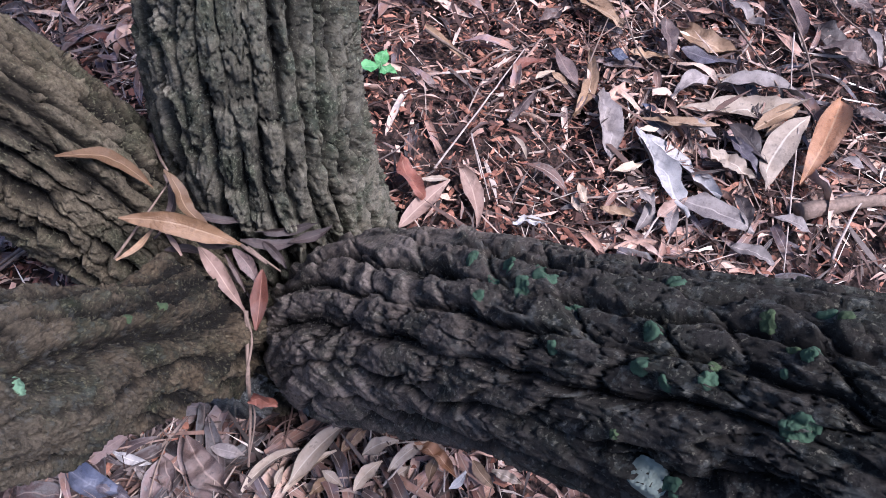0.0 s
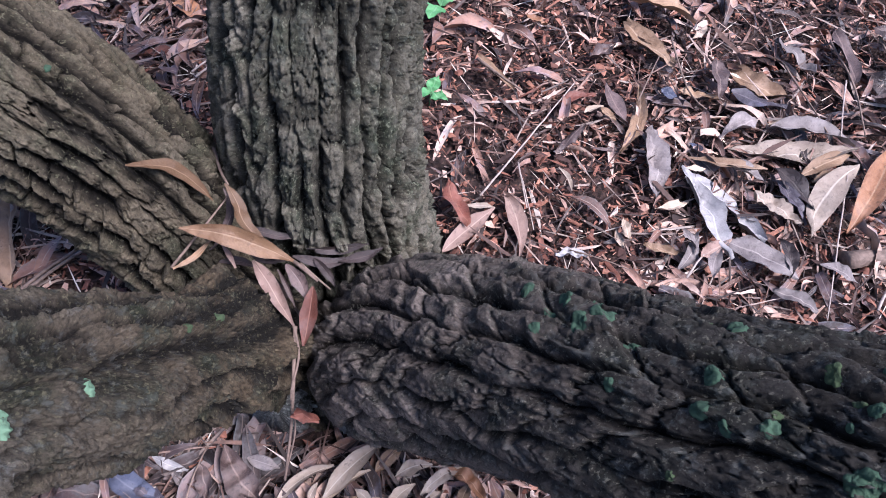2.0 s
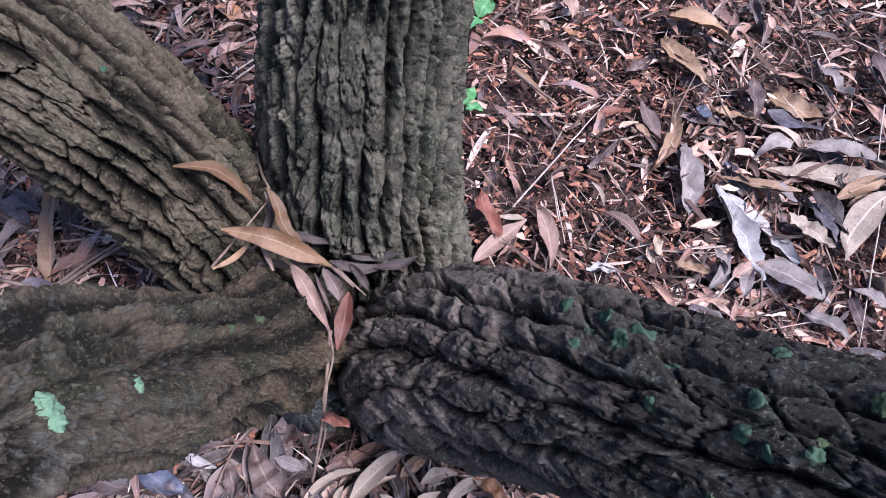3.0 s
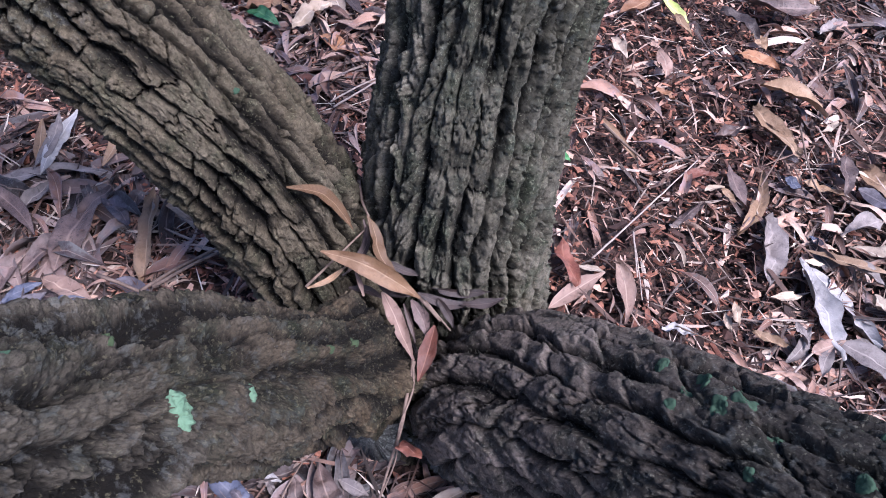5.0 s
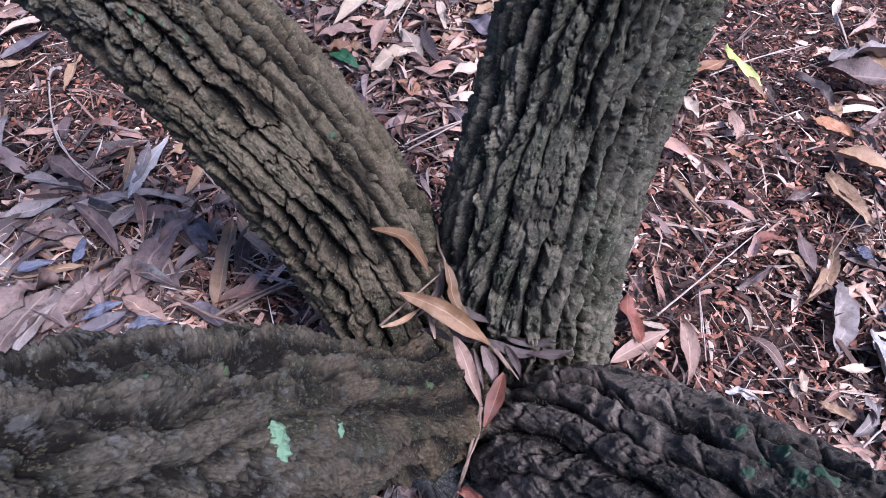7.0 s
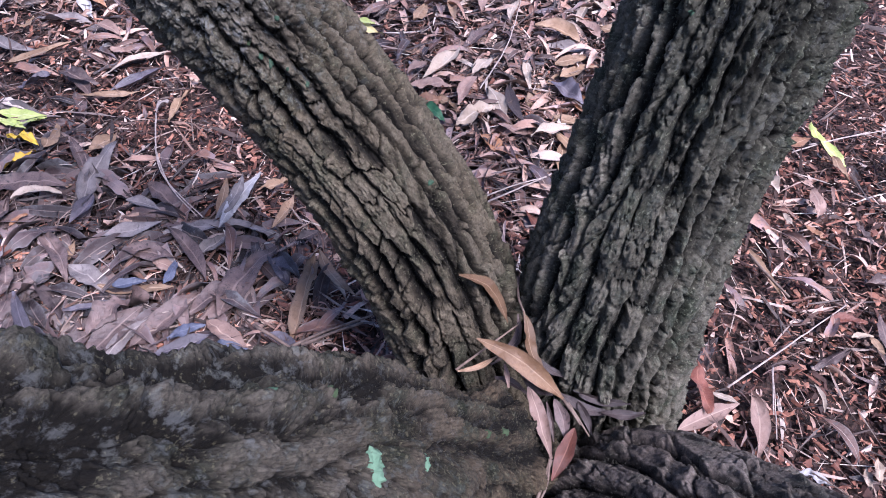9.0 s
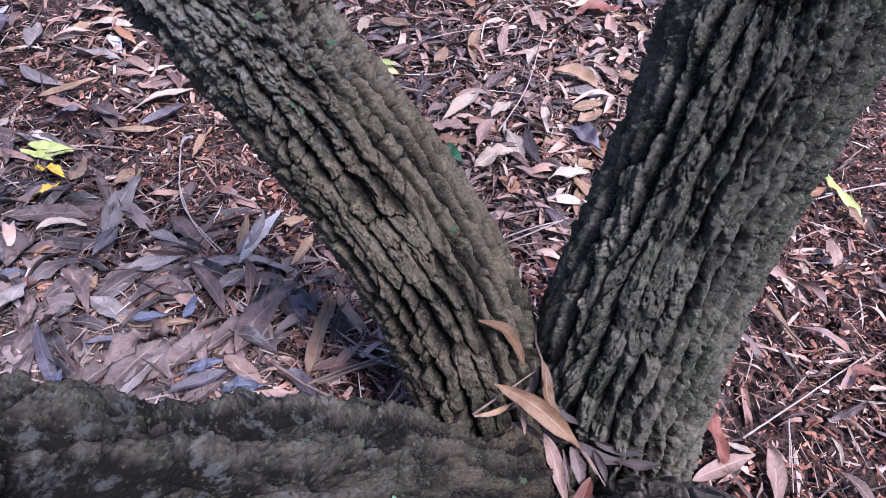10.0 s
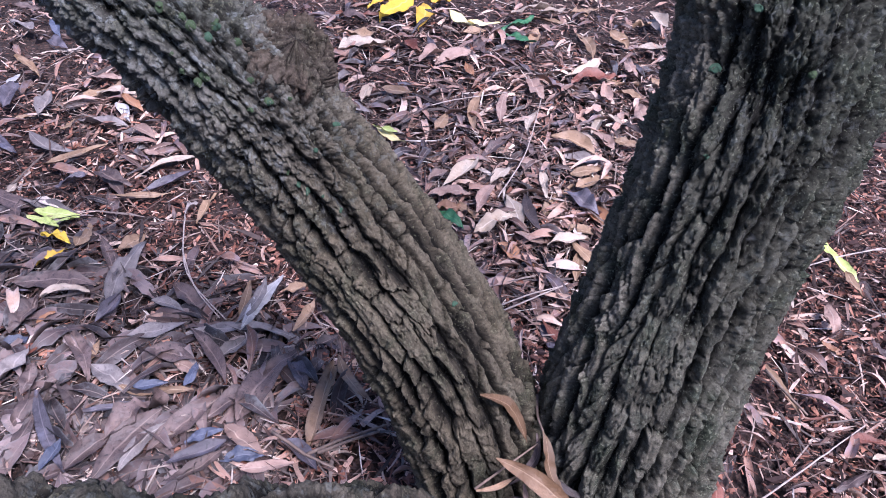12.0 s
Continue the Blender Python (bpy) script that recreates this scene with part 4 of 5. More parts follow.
draped_leaf([(-0.0069, 0.4551, 0.1543), (0.0190, 0.4563, 0.1470), (0.0401, 0.4638, 0.1499)], 0.0109, "dark", -10, "dark shrivelled leaf against the stem")
draped_leaf([(0.0017, 0.4665, 0.1483), (0.0246, 0.4703, 0.1457), (0.0485, 0.4764, 0.1504)], 0.0082, "dark", 20, "dark shrivelled leaf against the stem")
draped_leaf([(0.0278, 0.4577, 0.1494), (0.0472, 0.4619, 0.1531), (0.0628, 0.4705, 0.1581)], 0.0095, "dark", -20, "dark brown shrivelled leaf against the stem")
draped_leaf([(-0.0409, 0.4509, 0.1642), (-0.0228, 0.4460, 0.1599), (-0.0076, 0.4495, 0.1581)], 0.0082, "dark", 30, "dark shrivelled leaf deep in the fork")
draped_leaf([(-0.0589, 0.4414, 0.1570), (-0.0432, 0.4439, 0.1570), (-0.0257, 0.4408, 0.1538)], 0.0082, "dark", -30, "dark shrivelled leaf deep in the fork")
draped_leaf([(-0.0170, 0.4388, 0.1487), (-0.0042, 0.4258, 0.1417), (0.0072, 0.4123, 0.1354)], 0.0068, "dark", 40, "dark shrivelled leaf deep in the fork")
draped_leaf([(0.0091, 0.4571, 0.1510), (0.0217, 0.4467, 0.1480), (0.0295, 0.4370, 0.1418)], 0.0088, "dark", 15, "dark shrivelled leaf deep in the fork")
draped_leaf([(-0.0397, 0.4679, 0.1688), (-0.0227, 0.4670, 0.1622), (-0.0046, 0.4699, 0.1586)], 0.0082, "dark", -15, "dark shrivelled leaf deep in the fork")
draped_leaf([(0.0124, 0.3444, 0.1207), (0.0221, 0.3426, 0.1254), (0.0330, 0.3422, 0.1159)], 0.015, "red", 20, "small torn red-brown leaf in the cleft")
fork_stalk([(-0.0011, 0.4424, 0.1682), (0.0103, 0.4347, 0.1679), (0.0225, 0.4276, 0.1624)], 0.0016, "thin brown leaf stalk caught in the fork")
fork_stalk([(0.0037, 0.4414, 0.1681), (0.0162, 0.4332, 0.1651), (0.0287, 0.4276, 0.1573)], 0.0012, "thin brown leaf stalk caught in the fork")
fork_stalk([(-0.0868, 0.4251, 0.1702), (-0.0704, 0.4558, 0.1788), (-0.0545, 0.4839, 0.1885)], 0.0012, "thin brown leaf stalk caught in the fork")
fork_stalk([(-0.0769, 0.5210, 0.1925), (-0.0674, 0.5027, 0.1882), (-0.0533, 0.4821, 0.1970)], 0.0016, "thin brown leaf stalk caught in the fork")
fork_stalk([(0.0089, 0.3944, 0.1600), (0.0098, 0.3777, 0.1464), (0.0120, 0.3540, 0.1320), (0.0072, 0.3411, 0.0892), (0.0041, 0.3124, 0.0552)], 0.0017, "long dry brown strip hanging down the cleft")
fork_stalk([(0.0078, 0.3944, 0.1610), (0.0133, 0.3777, 0.1475), (0.0109, 0.3540, 0.1331), (0.0107, 0.3411, 0.0903), (0.0031, 0.3124, 0.0563)], 0.0011, "long dry brown strip hanging down the cleft")


# ---- single leaves on the ground ----
ground_leaf(0.298, 0.774, -104, 0.114, 0.016, "tan")
ground_leaf(0.319, 0.712, -88, 0.102, 0.029, "grey")
ground_leaf(0.372, 0.648, -71, 0.126, 0.022, "silver")
ground_leaf(0.395, 0.660, -47, 0.110, 0.032, "silver")
ground_leaf(0.422, 0.593, -27, 0.079, 0.027, "grey")
ground_leaf(0.513, 0.679, -124, 0.124, 0.029, "pale")
ground_leaf(0.555, 0.700, -121, 0.148, 0.027, "orange")
ground_leaf(0.484, 0.756, 5, 0.149, 0.029, "pale")
ground_leaf(0.518, 0.738, 32, 0.078, 0.018, "tan")
ground_leaf(0.403, 0.719, -4, 0.087, 0.016, "tan")
ground_leaf(0.503, 0.771, -8, 0.099, 0.027, "grey")
ground_leaf(0.448, 0.661, -33, 0.057, 0.021, "pale")
ground_leaf(0.327, 0.904, -51, 0.090, 0.022, "tan")
ground_leaf(0.458, 0.861, -38, 0.090, 0.028, "tan")
ground_leaf(0.452, 0.825, -16, 0.066, 0.024, "violet")
ground_leaf(0.425, 0.780, 37, 0.065, 0.023, "grey")
ground_leaf(0.404, 0.847, -91, 0.067, 0.024, "brown")
ground_leaf(0.510, 0.911, -58, 0.070, 0.025, "grey")
ground_leaf(0.381, 0.821, -3, 0.050, 0.013, "tan")
ground_leaf(0.615, 0.826, -24, 0.071, 0.026, "brown")
ground_leaf(0.615, 0.870, -30, 0.067, 0.024, "dark")
ground_leaf(0.570, 0.912, -84, 0.092, 0.028, "brown")
ground_leaf(0.637, 0.933, -43, 0.085, 0.029, "brown")
ground_leaf(0.471, 0.691, -60, 0.066, 0.019, "dark")
ground_leaf(0.465, 0.676, -66, 0.064, 0.014, "violet")
ground_leaf(0.419, 0.704, -22, 0.054, 0.019, "grey")
ground_leaf(0.488, 0.673, -15, 0.028, 0.010, "brown")
ground_leaf(0.472, 0.787, -9, 0.025, 0.009, "cream")
ground_leaf(0.338, 0.654, 23, 0.041, 0.010, "cream")
ground_leaf(0.366, 0.707, 0, 0.023, 0.008, "cream")
ground_leaf(0.350, 0.597, 65, 0.052, 0.013, "grey")
ground_leaf(0.377, 0.583, 71, 0.039, 0.014, "grey")
ground_leaf(0.446, 0.598, -85, 0.048, 0.014, "dark")
ground_leaf(0.513, 0.714, 24, 0.037, 0.011, "tan")
ground_leaf(0.417, 0.619, -8, 0.029, 0.010, "grey")
ground_leaf(0.620, 0.743, -50, 0.034, 0.012, "brown")
ground_leaf(0.373, 0.739, -53, 0.025, 0.009, "blue")
ground_leaf(0.284, 0.800, -69, 0.065, 0.020, "brown")
ground_leaf(0.282, 0.605, -73, 0.024, 0.008, "cream")
ground_leaf(0.654, 0.850, -93, 0.066, 0.017, "grey")
ground_leaf(0.348, 0.819, -34, 0.036, 0.013, "blue")
ground_leaf(0.582, 0.669, -28, 0.027, 0.010, "grey")
ground_leaf(0.236, 0.788, 28, 0.049, 0.018, "red")
ground_leaf(0.256, 0.778, 33, 0.027, 0.010, "cream")
ground_leaf(0.273, 0.780, -51, 0.027, 0.010, "tan")
ground_leaf(0.231, 0.735, 55, 0.058, 0.012, "brown")
ground_leaf(0.169, 0.609, -75, 0.080, 0.018, "rose")
ground_leaf(0.377, 0.600, 37, 0.043, 0.015, "rose")
ground_leaf(0.321, 0.594, -13, 0.035, 0.012, "tan")
ground_leaf(0.497, 0.584, -30, 0.039, 0.014, "grey")
ground_leaf(0.452, 0.551, -24, 0.045, 0.016, "grey")
ground_leaf(0.112, 0.623, -64, 0.061, 0.022, "red")
ground_leaf(0.126, 0.597, 51, 0.079, 0.018, "rose")
ground_leaf(0.136, 0.627, 4, 0.030, 0.010, "pale")
ground_leaf(0.299, 1.032, -12, 0.063, 0.023, "orange")
ground_leaf(0.185, 0.930, -20, 0.030, 0.011, "orange")
ground_leaf(0.328, 1.155, 9, 0.101, 0.036, "brown")
ground_leaf(0.172, 1.118, -49, 0.093, 0.020, "lime")
ground_leaf(0.344, 0.960, -21, 0.091, 0.030, "tan")
ground_leaf(0.326, 0.905, -52, 0.095, 0.028, "tan")
ground_leaf(0.368, 1.220, 16, 0.104, 0.037, "grey")
ground_leaf(0.302, 1.194, 55, 0.068, 0.023, "grey")
ground_leaf(0.124, 1.087, 49, 0.072, 0.023, "orange")
ground_leaf(0.195, 1.068, -58, 0.052, 0.014, "tan")
ground_leaf(0.180, 1.075, -16, 0.025, 0.009, "orange")
ground_leaf(0.175, 0.978, -72, 0.055, 0.020, "rose")
ground_leaf(0.239, 0.954, -57, 0.040, 0.014, "brown")
ground_leaf(0.143, 0.927, -27, 0.030, 0.011, "pale")
ground_leaf(0.116, 0.998, -56, 0.047, 0.017, "pale")
ground_leaf(0.298, 1.071, -63, 0.044, 0.016, "tan")
ground_leaf(0.271, 1.098, -40, 0.074, 0.027, "dark")
ground_leaf(0.272, 0.893, 44, 0.052, 0.016, "brown")
ground_leaf(0.140, 0.826, -48, 0.076, 0.010, "tan")
ground_leaf(0.233, 0.805, -51, 0.021, 0.008, "brown")
ground_leaf(0.223, 0.671, -64, 0.034, 0.007, "pale")
ground_leaf(0.286, 0.611, -77, 0.028, 0.009, "cream")
ground_leaf(0.232, 0.574, 7, 0.035, 0.013, "silver")
ground_leaf(0.351, 0.605, -68, 0.031, 0.011, "grey")
ground_leaf(0.342, 1.252, -44, 0.046, 0.017, "brown")
ground_leaf(0.396, 1.145, 60, 0.060, 0.018, "grey")
ground_leaf(0.394, 0.936, 49, 0.030, 0.011, "pale")
ground_leaf(-0.825, 1.517, 85, 0.149, 0.045, "yellow")
ground_leaf(-0.770, 1.520, 117, 0.146, 0.044, "yellow")
ground_leaf(-0.878, 1.530, 67, 0.086, 0.026, "yellow")
ground_leaf(-0.776, 1.642, 60, 0.082, 0.025, "yellow")
ground_leaf(-0.681, 1.562, -26, 0.113, 0.029, "lemon")
ground_leaf(-0.631, 1.562, 24, 0.071, 0.018, "lemon")
ground_leaf(-0.540, 1.539, 2, 0.095, 0.028, "green")
ground_leaf(-0.568, 1.607, 75, 0.119, 0.028, "green")
ground_leaf(-0.532, 1.735, 61, 0.081, 0.029, "pale")
ground_leaf(-0.710, 1.372, -28, 0.073, 0.026, "red")
ground_leaf(-0.828, 1.365, 37, 0.102, 0.037, "tan")
ground_leaf(-0.787, 1.317, 45, 0.112, 0.040, "pale")
ground_leaf(-0.676, 1.160, 106, 0.082, 0.019, "cream")
ground_leaf(-0.629, 1.184, 16, 0.080, 0.029, "tan")
ground_leaf(-0.646, 1.340, 84, 0.072, 0.026, "rose")
ground_leaf(-0.601, 1.373, 63, 0.103, 0.037, "rose")
ground_leaf(-0.626, 1.142, 53, 0.050, 0.018, "dark")
ground_leaf(-0.569, 1.063, -12, 0.081, 0.019, "lemon")
ground_leaf(-0.577, 1.066, 4, 0.047, 0.016, "lime")
ground_leaf(-0.467, 1.214, 111, 0.164, 0.018, "tan")
ground_leaf(-0.437, 1.256, 110, 0.127, 0.018, "rose")
ground_leaf(-0.407, 1.342, -48, 0.095, 0.028, "rose")
ground_leaf(-0.365, 1.236, -81, 0.094, 0.015, "pale")
ground_leaf(-0.275, 1.196, -2, 0.083, 0.030, "tan")
ground_leaf(-0.269, 1.304, 96, 0.087, 0.016, "pale")
ground_leaf(-0.237, 1.252, -34, 0.063, 0.023, "rose")
ground_leaf(-0.192, 1.259, 17, 0.056, 0.020, "tan")
ground_leaf(-0.408, 1.031, 89, 0.132, 0.027, "cream")
ground_leaf(-0.393, 0.959, 38, 0.071, 0.021, "rose")
ground_leaf(-0.428, 0.990, 72, 0.045, 0.016, "rose")
ground_leaf(-0.300, 0.931, 63, 0.072, 0.026, "cream")
ground_leaf(-0.240, 0.883, -18, 0.076, 0.026, "orange")
ground_leaf(-0.337, 0.982, 95, 0.086, 0.019, "rose")
ground_leaf(-0.345, 1.052, 82, 0.061, 0.020, "pale")
ground_leaf(-0.256, 0.979, -52, 0.101, 0.018, "dark")
ground_leaf(-0.276, 1.071, -62, 0.082, 0.014, "pale")
ground_leaf(-0.328, 1.115, 31, 0.060, 0.018, "rose")
ground_leaf(-0.204, 1.053, -22, 0.076, 0.026, "violet")
ground_leaf(-0.228, 1.135, 44, 0.054, 0.019, "tan")
ground_leaf(-0.205, 1.111, 53, 0.070, 0.025, "tan")
ground_leaf(-0.361, 0.905, -17, 0.059, 0.018, "green")
ground_leaf(-0.349, 0.937, -20, 0.041, 0.015, "tan")
ground_leaf(-0.380, 0.931, 43, 0.056, 0.020, "orange")
ground_leaf(-0.231, 0.927, 6, 0.081, 0.018, "rose")
ground_leaf(-0.184, 0.945, 45, 0.068, 0.016, "pale")
ground_leaf(-0.367, 1.492, 72, 0.118, 0.028, "cream")
ground_leaf(-0.326, 1.446, 43, 0.100, 0.036, "red")
ground_leaf(-0.287, 1.417, 116, 0.088, 0.021, "rose")
ground_leaf(-0.249, 1.434, 5, 0.055, 0.020, "tan")
ground_leaf(-0.347, 1.664, -39, 0.077, 0.028, "tan")
ground_leaf(-0.269, 1.684, 47, 0.091, 0.033, "pale")
ground_leaf(-0.302, 1.823, -46, 0.090, 0.032, "pale")
ground_leaf(-0.327, 1.768, 56, 0.057, 0.021, "tan")
ground_leaf(-0.280, 1.548, -59, 0.095, 0.021, "rose")
ground_leaf(-0.205, 1.373, -60, 0.068, 0.024, "rose")
ground_leaf(-0.206, 1.308, -18, 0.042, 0.015, "dark")
ground_leaf(-0.403, 1.593, -54, 0.130, 0.024, "tan")
ground_leaf(-0.631, 1.512, -140, 0.057, 0.021, "tan")
ground_leaf(-0.506, 1.623, -28, 0.040, 0.014, "rose")
ground_leaf(-0.472, 1.786, 50, 0.077, 0.028, "tan")
ground_leaf(-0.889, 1.422, 1, 0.075, 0.027, "brown")
ground_leaf(-0.703, 1.239, -132, 0.047, 0.017, "rose")
ground_leaf(-0.504, 1.134, -80, 0.063, 0.020, "tan")
ground_leaf(-0.215, 1.511, -38, 0.050, 0.018, "tan")
ground_leaf(-0.865, 0.611, 25, 0.069, 0.019, "lime")
ground_leaf(-0.836, 0.602, 60, 0.042, 0.010, "lime")
ground_leaf(-0.861, 0.585, 7, 0.061, 0.013, "lime")
ground_leaf(-0.812, 0.567, 8, 0.052, 0.016, "yellow")
ground_leaf(-0.788, 0.540, 76, 0.045, 0.013, "yellow")
ground_leaf(-0.744, 0.508, 33, 0.108, 0.029, "brown")
ground_leaf(-0.709, 0.497, 38, 0.062, 0.015, "pale")
ground_leaf(-0.732, 0.450, 110, 0.066, 0.023, "brown")
ground_leaf(-0.675, 0.572, 115, 0.136, 0.029, "grey")
ground_leaf(-0.650, 0.512, 106, 0.057, 0.017, "violet")
ground_leaf(-0.728, 0.581, -32, 0.099, 0.019, "brown")
ground_leaf(-0.791, 0.596, 113, 0.050, 0.018, "tan")
ground_leaf(-0.729, 0.627, 86, 0.057, 0.021, "tan")
ground_leaf(-0.561, 0.569, -18, 0.095, 0.027, "brown")
ground_leaf(-0.468, 0.56, 29, 0.140, 0.021, "grey", 0.018)
ground_leaf(-0.482, 0.618, 100, 0.110, 0.018, "silver")
ground_leaf(-0.497, 0.612, 105, 0.091, 0.015, "grey")
ground_leaf(-0.510, 0.613, 120, 0.073, 0.012, "tan")
ground_leaf(-0.462, 0.663, 54, 0.041, 0.015, "tan")
ground_leaf(-0.425, 0.628, 101, 0.063, 0.013, "tan")
ground_leaf(-0.478, 0.509, -24, 0.107, 0.016, "brown")
ground_leaf(-0.564, 0.512, 48, 0.074, 0.020, "grey")
ground_leaf(-0.514, 0.485, 18, 0.068, 0.022, "brown")
ground_leaf(-0.488, 0.483, 0, 0.039, 0.014, "rose")
ground_leaf(-0.499, 0.445, 28, 0.088, 0.016, "tan")
ground_leaf(-0.619, 0.434, -24, 0.098, 0.020, "brown")
ground_leaf(-0.552, 0.430, -5, 0.076, 0.026, "grey")
ground_leaf(-0.480, 0.402, 78, 0.080, 0.029, "brown")
ground_leaf(-0.464, 0.375, 90, 0.098, 0.028, "brown")
ground_leaf(-0.433, 0.424, 80, 0.097, 0.026, "brown")
ground_leaf(-0.448, 0.381, 88, 0.070, 0.017, "grey")
ground_leaf(-0.492, 0.346, 83, 0.056, 0.020, "brown")
ground_leaf(-0.389, 0.513, 94, 0.119, 0.033, "brown")
ground_leaf(-0.410, 0.475, 77, 0.065, 0.023, "brown")
ground_leaf(-0.369, 0.540, -29, 0.053, 0.018, "violet")
ground_leaf(-0.321, 0.524, -68, 0.123, 0.022, "tan")
ground_leaf(-0.365, 0.442, -8, 0.063, 0.022, "rose")
ground_leaf(-0.307, 0.573, -26, 0.085, 0.015, "tan")
ground_leaf(-0.605, 0.366, 102, 0.070, 0.020, "brown")
ground_leaf(-0.665, 0.387, 103, 0.058, 0.021, "grey")
ground_leaf(-0.553, 0.346, -27, 0.125, 0.017, "violet")
ground_leaf(-0.524, 0.324, 107, 0.039, 0.014, "blue")
ground_leaf(-0.512, 0.406, 37, 0.081, 0.011, "violet")
ground_leaf(-0.574, 0.385, -18, 0.068, 0.016, "dark")
ground_leaf(-0.404, 0.423, 54, 0.042, 0.015, "blue")
ground_leaf(-0.392, 0.405, 57, 0.069, 0.015, "violet")
ground_leaf(-0.350, 0.423, 38, 0.047, 0.017, "blue")
ground_leaf(-0.320, 0.427, 40, 0.055, 0.016, "rose")
ground_leaf(-0.301, 0.455, -10, 0.057, 0.018, "violet")
ground_leaf(-0.475, 0.479, 108, 0.036, 0.013, "blue")
ground_leaf(-0.669, 0.413, 89, 0.042, 0.015, "red")
ground_leaf(-0.702, 0.460, 79, 0.025, 0.009, "orange")
ground_leaf(-0.700, 0.415, 54, 0.041, 0.015, "blue")
ground_leaf(-0.388, 0.392, 68, 0.071, 0.017, "brown")
ground_leaf(-0.500, 0.442, 43, 0.037, 0.013, "blue")
ground_leaf(-0.577, 0.330, 113, 0.044, 0.016, "brown")
ground_leaf(-0.639, 0.384, 128, 0.051, 0.016, "brown")
ground_leaf(-0.580, 0.548, 8, 0.051, 0.014, "grey")
ground_leaf(-0.610, 0.451, 112, 0.037, 0.013, "tan")
ground_leaf(-0.467, 0.538, 77, 0.050, 0.016, "grey")
ground_leaf(-0.371, 0.605, 66, 0.032, 0.012, "brown")
ground_leaf(-1.131, 0.941, 12, 0.078, 0.021, "rose")
ground_leaf(-1.276, 0.885, -13, 0.103, 0.016, "tan")
ground_leaf(-1.127, 0.760, -117, 0.036, 0.013, "tan")
ground_leaf(-1.141, 0.815, 127, 0.089, 0.026, "grey")
ground_leaf(-1.200, 0.793, 123, 0.080, 0.027, "violet")
ground_leaf(-1.090, 0.883, 82, 0.062, 0.022, "tan")
ground_leaf(-1.014, 0.873, -28, 0.078, 0.020, "silver")
ground_leaf(-0.956, 0.726, 65, 0.100, 0.020, "tan")
ground_leaf(-1.026, 0.735, -1, 0.110, 0.022, "grey")
ground_leaf(-0.861, 0.715, 1, 0.083, 0.023, "brown")
ground_leaf(-0.851, 0.702, -16, 0.070, 0.018, "brown")
ground_leaf(-0.914, 0.833, -11, 0.060, 0.019, "rose")
ground_leaf(-0.865, 0.803, 11, 0.042, 0.015, "rose")
ground_leaf(-0.820, 0.788, 67, 0.108, 0.019, "pale")
ground_leaf(-0.797, 0.712, 39, 0.085, 0.013, "tan")
ground_leaf(-0.687, 0.740, 108, 0.086, 0.011, "tan")
ground_leaf(-0.703, 0.720, 94, 0.030, 0.011, "grey")
ground_leaf(-1.312, 0.970, 12, 0.079, 0.028, "violet")
ground_leaf(-1.258, 0.841, 108, 0.041, 0.015, "silver")
ground_leaf(-0.913, 0.677, 77, 0.050, 0.018, "violet")
ground_leaf(-0.972, 0.619, 111, 0.028, 0.010, "pale")
ground_leaf(-0.915, 0.585, 125, 0.073, 0.015, "brown")
ground_leaf(-1.048, 0.786, 103, 0.036, 0.013, "tan")
ground_leaf(-1.439, 1.000, -7, 0.085, 0.027, "grey")
ground_leaf(-1.367, 1.032, -33, 0.090, 0.022, "blue")
ground_leaf(-1.085, 0.694, -13, 0.073, 0.018, "violet")
ground_leaf(-0.126, 0.310, -20, 0.059, 0.021, "blue")
ground_leaf(-0.038, 0.324, -44, 0.063, 0.023, "brown")
ground_leaf(-0.072, 0.315, -68, 0.034, 0.012, "brown")
ground_leaf(-0.026, 0.337, -12, 0.030, 0.011, "grey")
# right of the cleft, paler leaf kinds put the strong light into colour
ground_leaf(0.013, 0.322, 41, 0.055, 0.011, "pale")
ground_leaf(0.050, 0.338, 51, 0.069, 0.015, "pale")
ground_leaf(0.078, 0.353, 49, 0.032, 0.012, "tan")
ground_leaf(0.020, 0.317, 73, 0.017, 0.006, "pale")
ground_leaf(0.044, 0.323, 43, 0.054, 0.009, "cream")
ground_leaf(0.063, 0.318, -34, 0.022, 0.008, "pale")
ground_leaf(0.100, 0.346, 24, 0.033, 0.012, "pale")
ground_leaf(0.115, 0.320, 44, 0.032, 0.012, "pale")
ground_leaf(0.145, 0.334, -34, 0.043, 0.014, "orange")
ground_leaf(0.165, 0.320, 47, 0.020, 0.007, "silver")
ground_leaf(0.186, 0.326, -51, 0.028, 0.010, "tan")
ground_leaf(-0.104, 0.329, -14, 0.034, 0.009, "silver")
ground_leaf(-0.094, 0.317, -41, 0.019, 0.007, "grey")
ground_leaf(-0.138, 0.326, -24, 0.018, 0.006, "rose")
ground_leaf(0.092, 0.321, 49, 0.033, 0.011, "cream")
ground_leaf(0.054, 0.314, 43, 0.024, 0.009, "tan")
ground_leaf(0.124, 0.337, 40, 0.042, 0.010, "pale")
ground_leaf(0.146, 0.329, 72, 0.026, 0.009, "tan")
ground_leaf(0.205, 0.324, -23, 0.026, 0.009, "pale")
ground_leaf(-0.003, 0.311, -41, 0.022, 0.008, "brown")
ground_leaf(-0.108, 0.298, -14, 0.031, 0.011, "violet")

